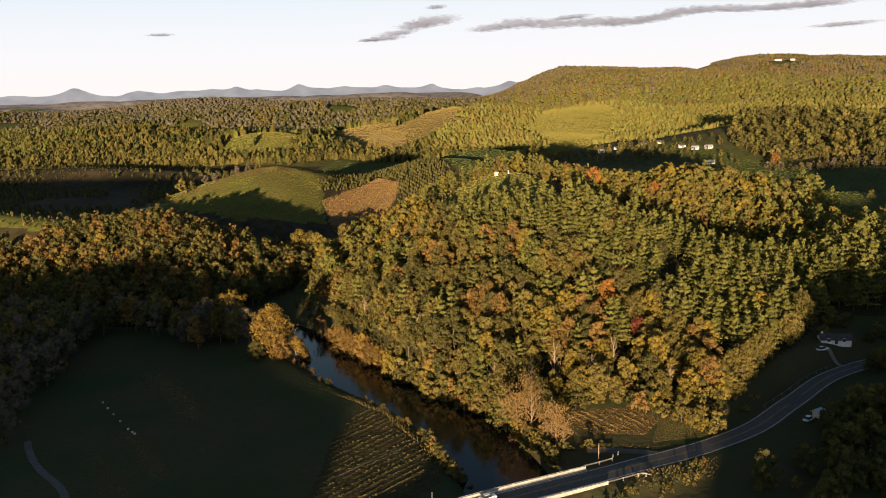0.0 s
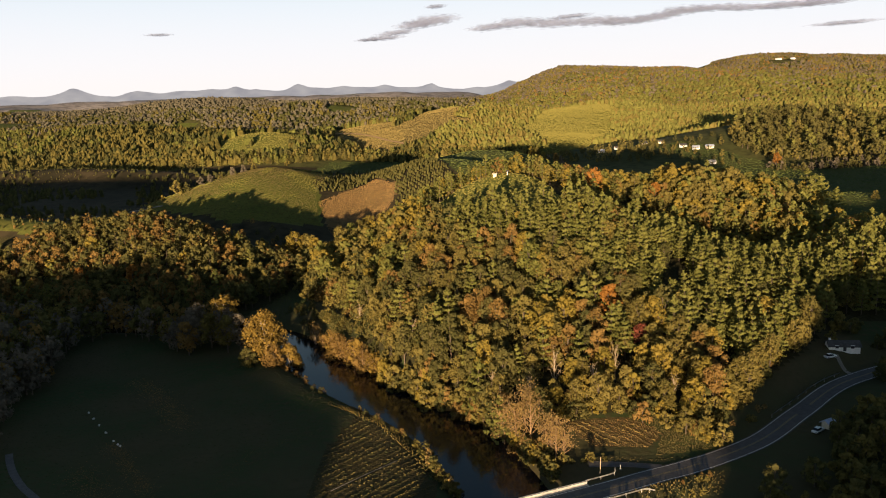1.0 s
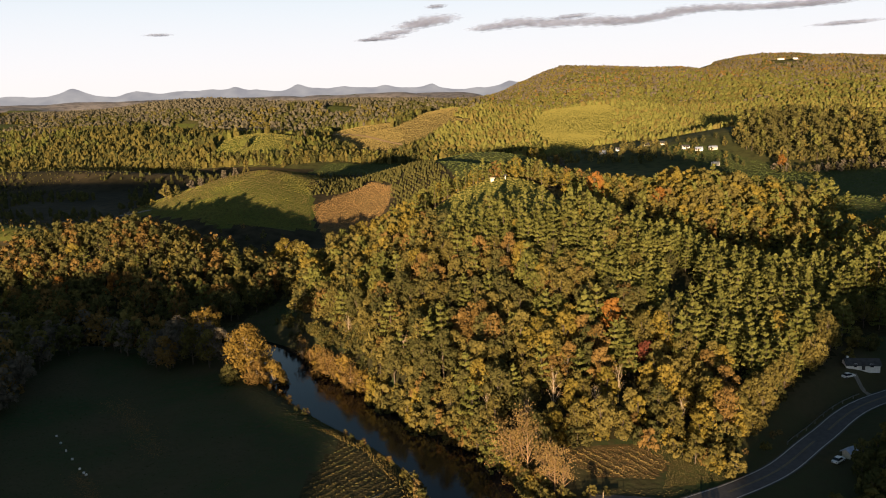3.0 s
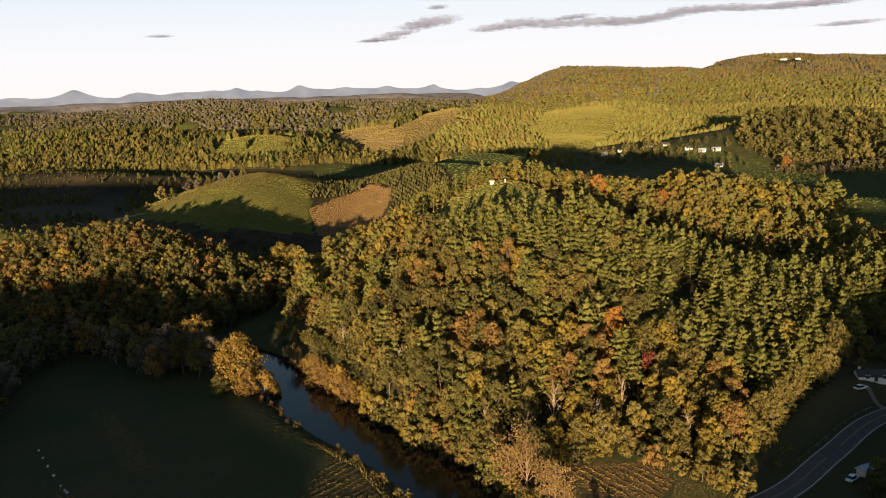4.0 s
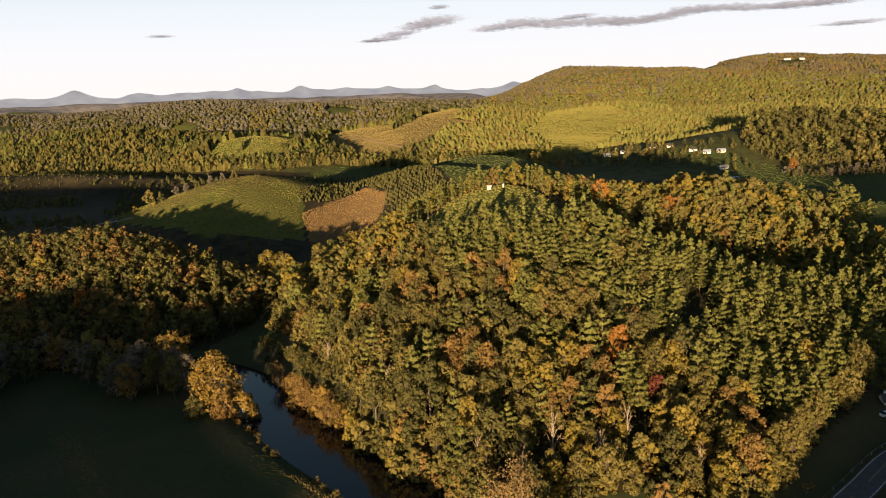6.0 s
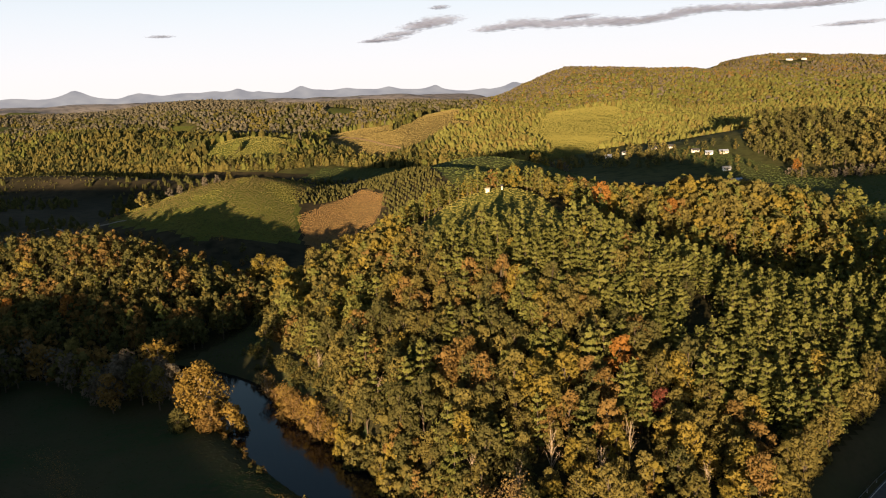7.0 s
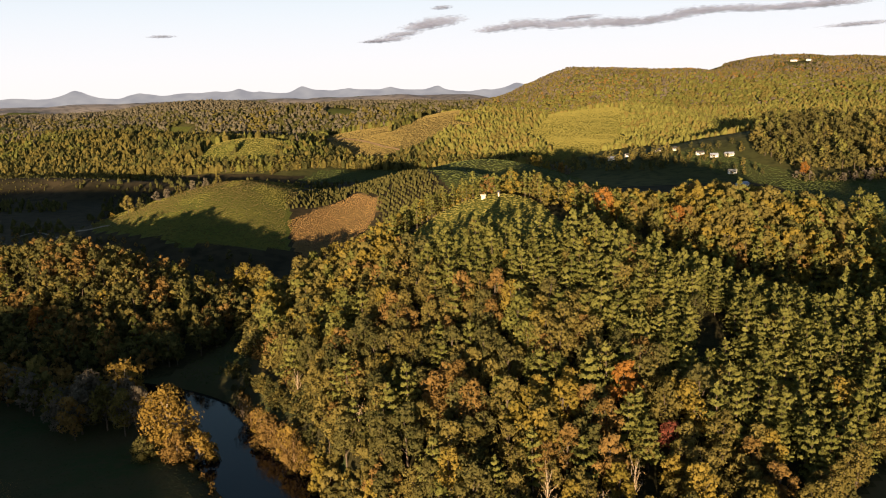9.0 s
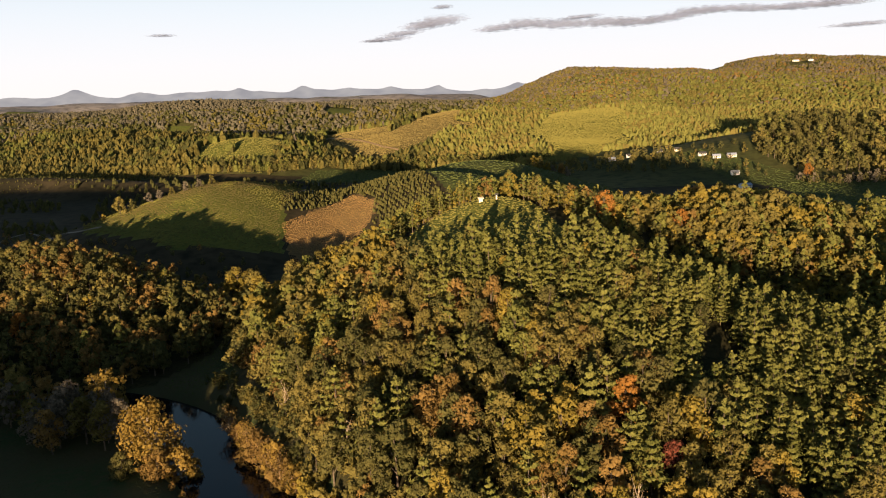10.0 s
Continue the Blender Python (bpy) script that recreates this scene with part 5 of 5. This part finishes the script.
hedge([(44, 229), (54, 226), (62, 218), (66, 214)], 1.5, 56, (0.45, 0.9), [OLIVE, GOLD, GREEN, OLIVE, RUSSET], "edge_bush", "leafy small tree at the edge of the wood", "bushes at the wood's edge", 2.2, SMALL, "small")
hedge([(20, 231), (50, 233), (66, 223), (88, 251), (108, 286)], 2.5, 32, (0.6, 1.25), [OLIVE, GOLD, GREEN, OLIVE], "edge_bush", "bush at the edge of the wood", "bushes at the wood's edge")
hedge([(22, 235), (50, 237), (66, 229), (90, 258), (108, 290)], 3.6, 33, (0.7, 1.05), [OLIVE, GOLD, GREEN, OLIVE, RUSSET], "edge_bush", "small tree at the edge of the wood", "bushes at the wood's edge", 2.0, SMALL, "small")
# bushes added out of view for the long shadows they cast over the road
hedge([(27, 176), (33, 180), (40, 184)], 1.6, 51, (0.35, 0.65), [OLIVE, GREEN, OLIVE], "roadside_bush", "bush below the bridge end", "bushes below the road", 2.0)
hedge([(17, 202), (19, 206), (26, 208), (34, 208)], 1.6, 52, (0.3, 0.6), [GREEN, OLIVE], "bank_bush", "bush on the bank below the bridge", "bushes on the riverbank", 1.2)
hedge([(42, 186), (50, 190), (60, 197)], 1.1, 34, (0.22, 0.42), [OLIVE, RUSSET, GREEN, OLIVE], "roadside_bush", "sunlit bush below the road", "bushes below the road", 3.0)
hedge([(-16, 221), (-29, 239), (-39, 251)], 2.6, 35, (0.25, 0.5), [OLIVE, RUSSET, GREEN], "bank_bush", "low weedy bush on the meadow bank", "bushes on the riverbank", 1.0)
hedge([(-4, 194), (-9, 204), (-13, 214), (-16, 222)], 1.1, 55, (0.4, 0.85), [OLIVE, STRAW, OLIVE, GREEN], "bank_bush", "weedy bush on the low riverbank", "bushes on the riverbank", 1.6)
hedge([(-50, 262), (-60, 277), (-68, 288)], 2.6, 36, (0.25, 0.5), [OLIVE, GREEN, RUSSET], "bank_bush", "low weedy bush on the meadow bank", "bushes on the riverbank", 1.2)
hedge([(88, 196), (98, 204), (106, 214), (112, 226)], 3.0, 38, (0.9, 1.4), [GREEN, OLIVE], "roadside_tree", "shaded tree beside the road", "trees in the shade by the road", 4.0, SMALL, "small")
hedge([(84, 186), (100, 190), (116, 200), (120, 220), (140, 240)], 4.0, 39, (0.9, 1.4), [GREEN, OLIVE], "roadside_tree", "shaded tree beside the road", "trees in the shade by the road", 4.0, SMALL, "small")
for k, line in enumerate([[(66, 186), (84, 190), (100, 196)], [(92, 208), (104, 220), (122, 236)], [(104, 212), (124, 230), (146, 246)], [(100, 186), (120, 210), (150, 236)], [(78, 178), (110, 186), (140, 214)], [(112, 278), (126, 286), (140, 290)], [(130, 272), (146, 280), (170, 286)]]):
    hedge(line, 4.4, 160 + k, (0.4, 1.15), [GREEN, GREEN, OLIVE], "roadside_tree", "shaded tree beside the road", "trees in the shade by the road", 4.5, SMALL, "small")
hedge([(121, 249), (131, 254), (144, 256), (160, 258)], 2.6, 168, (0.8, 1.3), [GREEN, GREEN, OLIVE], "roadside_tree", "shaded tree beside the road", "trees in the shade by the road", 3.0, SMALL, "small")
hedge([(72, 224), (80, 232), (86, 240)], 3.0, 40, (0.3, 0.5), [STRAW, OLIVE], "roadside_bush", "dry shaded weeds beside the road", "weeds beside the road", 1.5)


# ---------- grass, crops and weeds ----------
def tufts(name, label, xs, ys, wide, tall, seed, mat, lift=0.0):
    """Upright tufts of grass, one mesh."""
    r = rng(seed)
    zs = height(xs, ys) - 0.1 + lift
    k = len(xs)
    a = r.uniform(-0.9, 0.9, k)
    u = np.stack([np.cos(a), np.sin(a), np.zeros(k)], -1) * (wide * r.uniform(0.6, 1.3, k))[:, None] / 2
    base = np.stack([xs, ys, zs], -1)
    up = np.stack([r.uniform(-0.25, 0.25, k), r.uniform(-0.25, 0.25, k), np.ones(k)], -1) * (tall * r.uniform(0.5, 1.4, k))[:, None]
    verts = np.stack([base - u, base + u, base + u * 0.7 + up * 0.8, base + up, base - u * 0.8 + up * 0.75], 1).reshape(-1, 3)
    i = np.arange(k) * 5
    faces = np.concatenate([np.stack([i, i + 1, i + 2], -1), np.stack([i, i + 2, i + 3], -1), np.stack([i, i + 3, i + 4], -1)])
    tagged(new(name, mesh_arrays(name, verts, faces, [mat])), label, "grass", kind="stuff")


BLADES = leaves("pasture_blades", (0.102, 0.100, 0.026), (0.165, 0.152, 0.045), 0.2)
BLADES_DULL = leaves("dry_vine_blades", (0.055, 0.05, 0.02), (0.11, 0.09, 0.036), 0.2)
BLADES_VINE = leaves("dry_yellow_vine_leaves", (0.10, 0.08, 0.028), (0.19, 0.145, 0.052), 0.2)
BLADES_FIELD = leaves("green_field_blades", (0.05, 0.068, 0.02), (0.085, 0.105, 0.034), 0.2)
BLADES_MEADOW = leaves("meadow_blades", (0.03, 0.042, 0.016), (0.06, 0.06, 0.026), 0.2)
BLADES_RUST = leaves("brown_pasture_blades", (0.118, 0.096, 0.035), (0.188, 0.15, 0.058), 0.2)
BLADES_BROWN = leaves("dead_weed_blades", (0.15, 0.098, 0.04), (0.235, 0.15, 0.06), 0.15)
xs, ys = place(PASTURE_HILL, 1.25, 81, 0.5)
worn = value_noise(xs, ys, 30, 57) + 0.8 * value_noise(xs, ys, 10, 58) + 0.25 * rng(59).randn(len(xs)) > 0.05
tufts("pasture_grass", "short lit grass on the rounded pasture hill", xs[~worn], ys[~worn], 1.5, 0.32, 82, BLADES)
tufts("pasture_weeds", "brown weedy patches on the rounded pasture hill", xs[worn], ys[worn], 1.5, 0.3, 182, BLADES_DULL)
xs, ys = place(CLEARCUT, 0.95, 83, 0.5)
tufts("clearcut_weeds", "brown weeds on the cleared slope", xs, ys, 1.15, 0.3, 84, BLADES_BROWN)
for k, (poly, mat) in enumerate(zip(FAR_PASTURES, (BLADES, BLADES_RUST, BLADES, BLADES, BLADES_RUST))):
    xs, ys = place([(min(p[0] for p in poly) - 40, min(p[1] for p in poly) - 60), (max(p[0] for p in poly) + 40, min(p[1] for p in poly) - 60), (max(p[0] for p in poly) + 40, max(p[1] for p in poly) + 60), (min(p[0] for p in poly) - 40, max(p[1] for p in poly) + 60)], 2.1 if k in (2, 3) else 2.5, 85 + k, 0.5)
    m = ragged(poly, xs, ys)
    xs, ys = xs[m], ys[m]
    tufts("far_pasture_grass", "lit grass on a pasture across the valley", xs, ys, 3.2 if k in (2, 3) else 2.7, 0.5, 95 + k, mat)
xs, ys = place(CLEARING, 1.6, 101, 0.5)
tufts("clearing_grass", "lit grass in the hilltop clearing", xs, ys, 1.4, 0.4, 102, BLADES)


def rows_in(poly, way, gap, step, seed, jitter=0.2):
    """Spots along straight rows inside a polygon."""
    r = rng(seed)
    w = np.array(way) / np.hypot(*way)
    c = np.mean(np.array(poly), 0)
    s, t = np.meshgrid(np.arange(-60, 60, step), np.arange(-60, 60, gap))
    s, t = s + r.uniform(-0.5, 0.5, s.shape) * step, t + r.uniform(-1, 1, t.shape) * jitter
    xs, ys = (c[0] + s * w[0] - t * w[1]).ravel(), (c[1] + s * w[1] + t * w[0]).ravel()
    m = inside(poly, xs, ys)
    return xs[m], ys[m]


def ridges(name, label, poly, way, gap, half, tall, seed, mat):
    """Earth ridges along straight rows inside a polygon, one mesh."""
    r = rng(seed)
    w = np.array(way) / np.hypot(*way)
    n = np.array([-w[1], w[0]])
    c = np.mean(np.array(poly), 0)
    verts, faces = [], []
    for t in np.arange(-60, 60, gap):
        for s0 in np.arange(-60, 60, 1.2):
            p = c + w * (s0 + 0.6) + n * t
            if not inside(poly, np.array([p[0]]), np.array([p[1]]))[0] or r.rand() < 0.22:
                continue
            at = len(verts)
            for s1 in (s0 - 0.05, s0 + 1.25):
                for o, up in ((-half, -0.03), (r.uniform(-0.1, 0.1), tall * r.uniform(0.3, 1.6)), (half, -0.03)):
                    q = c + w * s1 + n * (t + o)
                    verts.append((q[0], q[1], up))
            faces += [(at, at + 3, at + 4, at + 1), (at + 1, at + 4, at + 5, at + 2)]
    verts = np.array(verts)
    verts[:, 2] += height(verts[:, 0], verts[:, 1])
    tagged(new(name, mesh_arrays(name, verts, np.array(faces), [mat])), label, "field", kind="stuff")


ridges("garden_ridges", "ploughed earth ridges of the garden field", GARDEN, (0.64, -0.77), 2.2, 0.6, 0.1, 171, SOIL)
ridges("stubble_ridges", "low earth ridges of the stubble field", STUBBLE_FIELD, (0.67, 0.74), 2.3, 0.6, 0.12, 172, STUBBLE)
xs, ys = rows_in(STUBBLE_FIELD, (0.67, 0.74), 2.3, 0.42, 103, 0.35)
keep = value_noise(xs, ys, 4.5, 124) + 0.7 * value_noise(xs, ys, 1.6, 125) > -0.35
xs, ys = xs[keep], ys[keep]
m = rng(104).rand(len(xs)) < 0.62
tufts("crop_stubble", "rows of dry crop stubble with green weeds", xs[m], ys[m], 0.6, 0.36, 105, BLADES_DULL)
tufts("row_weeds", "green weeds between the stubble rows", xs[~m] + 0.7, ys[~m], 0.6, 0.25, 106, BLADES_MEADOW)
xs, ys = rows_in(GARDEN, (0.64, -0.77), 2.2, 0.22, 107, 0.28)
m = rng(120).rand(len(xs)) < 0.55 + 0.6 * value_noise(xs, ys, 3.5, 121)
xs, ys = xs[m], ys[m]
clods = place(GARDEN, 0.34, 122, 0.5)
tufts("garden_clods", "brown clods and litter of the garden field", clods[0], clods[1], 0.26, 0.16, 123, BLADES_BROWN)
tufts("garden_rows", "rows of dry vines in the brown garden field", xs, ys, 0.5, 0.3, 108, BLADES_VINE, 0.05)
xs, ys = place([(-6, 206), (-13, 221), (-26, 239), (-38, 252), (-46, 252), (-30, 236), (-18, 216), (-11, 202)], 0.6, 109, 0.5)
tufts("bank_weeds", "tall dry weeds along the meadow bank", xs, ys, 0.35, 0.4, 110, BLADES_VINE)
xs, ys = place([(38, 186), (60, 192), (62, 201), (50, 197), (38, 192)], 0.9, 111, 0.5)
tufts("roadside_weeds", "dry weeds below the road", xs, ys, 0.4, 0.5, 112, BLADES_DULL)
xs, ys = place([(46, 229), (50, 234), (66, 223), (63, 214), (47, 210), (51, 221)], 0.3, 113, 0.5)
tufts("margin_grass", "olive grass between the garden and the wood", xs, ys, 0.26, 0.2, 114, BLADES_DULL)
xs, ys = place([(28, 211), (54, 209), (62, 212), (58, 208), (40, 205), (30, 208)], 0.9, 115, 0.5)
tufts("verge_grass", "dry grass on the road verge", xs, ys, 0.4, 0.2, 116, BLADES_DULL)
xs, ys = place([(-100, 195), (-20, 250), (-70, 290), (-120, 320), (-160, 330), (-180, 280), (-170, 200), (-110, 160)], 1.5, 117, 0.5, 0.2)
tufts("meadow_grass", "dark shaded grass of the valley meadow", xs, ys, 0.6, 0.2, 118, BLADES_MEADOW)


def streak(line, wide, step, seed):
    """Spots scattered along a line, thinning to its sides."""
    r = rng(seed)
    xs, ys = [], []
    for (ax, ay), (bx, by) in zip(line[:-1], line[1:]):
        n = int(math.hypot(bx - ax, by - ay) / step)
        t = r.rand(n)
        xs.append(ax + (bx - ax) * t + r.randn(n) * wide)
        ys.append(ay + (by - ay) * t + r.randn(n) * wide)
    return np.concatenate(xs), np.concatenate(ys)


for k, (line, wide) in enumerate([([(-121, 282), (-104, 262), (-89, 238)], 1.6), ([(-109, 211), (-98, 200), (-91, 188)], 1.8), ([(-71, 196), (-66, 208), (-62, 222), (-48, 232)], 2.2), ([(-107, 228), (-96, 214), (-84, 198)], 1.0), ([(-60, 262), (-50, 258), (-42, 250)], 3.0)]):
    xs, ys = streak(line, wide * (1.0 if k in (2, 4) else 1.5), 0.07 if k in (2, 4) else 0.026, 180 + k)
    tufts("meadow_weeds", "streak of dry brown weeds across the meadow", xs, ys, 0.42, 0.16, 190 + k, BLADES_DULL if k in (2, 4) else BLADES_BROWN)
WHEEL = [(-37, 197.5), (-30, 204.5), (-22, 212), (-16, 217)]
strip("wheel_track", WHEEL, 0, 0.2, 0.1, lambda x, y: ground_z(x, y), GRAVEL, "pale wheel track through the stubble field", "track")
for k, poly in enumerate(GREEN_FIELDS):
    xs, ys = place(poly, 3.2, 130 + k, 0.5)
    tufts("field_grass", "green grass of a flat valley field", xs, ys, 2.6, 0.4, 140 + k, BLADES_FIELD)
xs, ys = place([(-100, 360), (-84, 352), (-76, 368), (-86, 392), (-98, 386)], 1.2, 150, 0.5)
tufts("meadow_grass", "dark grass of the small meadow by the river bend", xs, ys, 0.6, 0.3, 151, BLADES_FIELD)


# ---------- clouds ----------
def cloud_material():
    m, N, L = material("grey_evening_cloud")
    tc, mp = N.new("ShaderNodeTexCoord"), N.new("ShaderNodeMapping")
    mp.inputs["Scale"].default_value = (2.2, 1, 1.5)
    n = N.new("ShaderNodeTexNoise")
    n.inputs["Scale"].default_value, n.inputs["Detail"].default_value = 2.3, 7
    L.new(tc.outputs["Object"], mp.inputs["Vector"])
    L.new(mp.outputs[0], n.inputs["Vector"])
    flat = N.new("ShaderNodeVectorMath")
    flat.operation = "MULTIPLY"
    flat.inputs[1].default_value = (1, 0, 1)
    L.new(tc.outputs["Object"], flat.inputs[0])
    d = N.new("ShaderNodeVectorMath")
    d.operation = "LENGTH"
    L.new(flat.outputs[0], d.inputs[0])
    a = N.new("ShaderNodeMath")
    a.operation = "MULTIPLY_ADD"
    L.new(d.outputs["Value"], a.inputs[0])
    a.inputs[1].default_value = -0.75
    L.new(n.outputs["Fac"], a.inputs[2])
    al = N.new("ShaderNodeMapRange")
    al.interpolation_type = "SMOOTHSTEP"
    for key, v in (("From Min", -0.2), ("From Max", 0.36), ("To Min", 0.0), ("To Max", 0.66)):
        al.inputs[key].default_value = v
    L.new(a.outputs[0], al.inputs["Value"])
    f, t, x, o = N.new("ShaderNodeBsdfDiffuse"), N.new("ShaderNodeBsdfTransparent"), N.new("ShaderNodeMixShader"), N.new("ShaderNodeOutputMaterial")
    f.inputs["Color"].default_value = (0.12, 0.145, 0.235, 1)
    L.new(al.outputs["Result"], x.inputs[0])
    L.new(t.outputs[0], x.inputs[1])
    L.new(f.outputs[0], x.inputs[2])
    L.new(x.outputs[0], o.inputs["Surface"])
    return m


CLOUD = cloud_material()


def cloud(label, streaks):
    """A flat streaky cloud of several lens-shaped streaks: across, height, half length, half thickness, tilt."""
    x, z = streaks[0][0], streaks[0][1]
    top = thing("cloud", pose(x, 4700, z), label, "cloud", "evening clouds")
    for sx, sz, hw, hh, tilt in streaks:
        bm = bmesh.new()
        bmesh.ops.create_icosphere(bm, subdivisions=3, radius=1)
        for v in bm.verts:
            v.co *= 1 + 0.12 * noise.noise(v.co * 2.1 + Vector((sx, 0, sz)))
        ob = part("streak", bm, CLOUD, top)
        ob.matrix_basis = pose(sx - x, 0, sz - z, 0, -tilt, 0) @ Matrix.Diagonal((hw, 40, hh, 1))


cloud("grey streaked evening cloud in a pale sky", [(-217, 467, 190, 38, 5), (-312, 447, 150, 30, 4), (-422, 408, 150, 19, 5), (-502, 381, 160, 17, 3), (-581, 374, 90, 9, 2), (-199, 541, 75, 13, 3)])
cloud("long grey evening cloud band in a pale sky", [(92, 420, 150, 25, 4), (246, 439, 190, 36, 3), (446, 432, 220, 34, 1), (539, 464, 150, 15, 4), (676, 435, 220, 34, 2), (829, 430, 190, 31, 3), (981, 442, 190, 29, 6), (1132, 472, 190, 34, 6), (1313, 483, 240, 25, 3), (1523, 479, 250, 22, 2), (1732, 486, 250, 27, 3), (1910, 494, 240, 24, 3)])
cloud("thin grey cloud streak in a pale sky", [(2024, 381, 243, 16, 3)])
cloud("tiny thin cloud streak in a pale sky", [(-1758, 440, 103, 9, 0)])
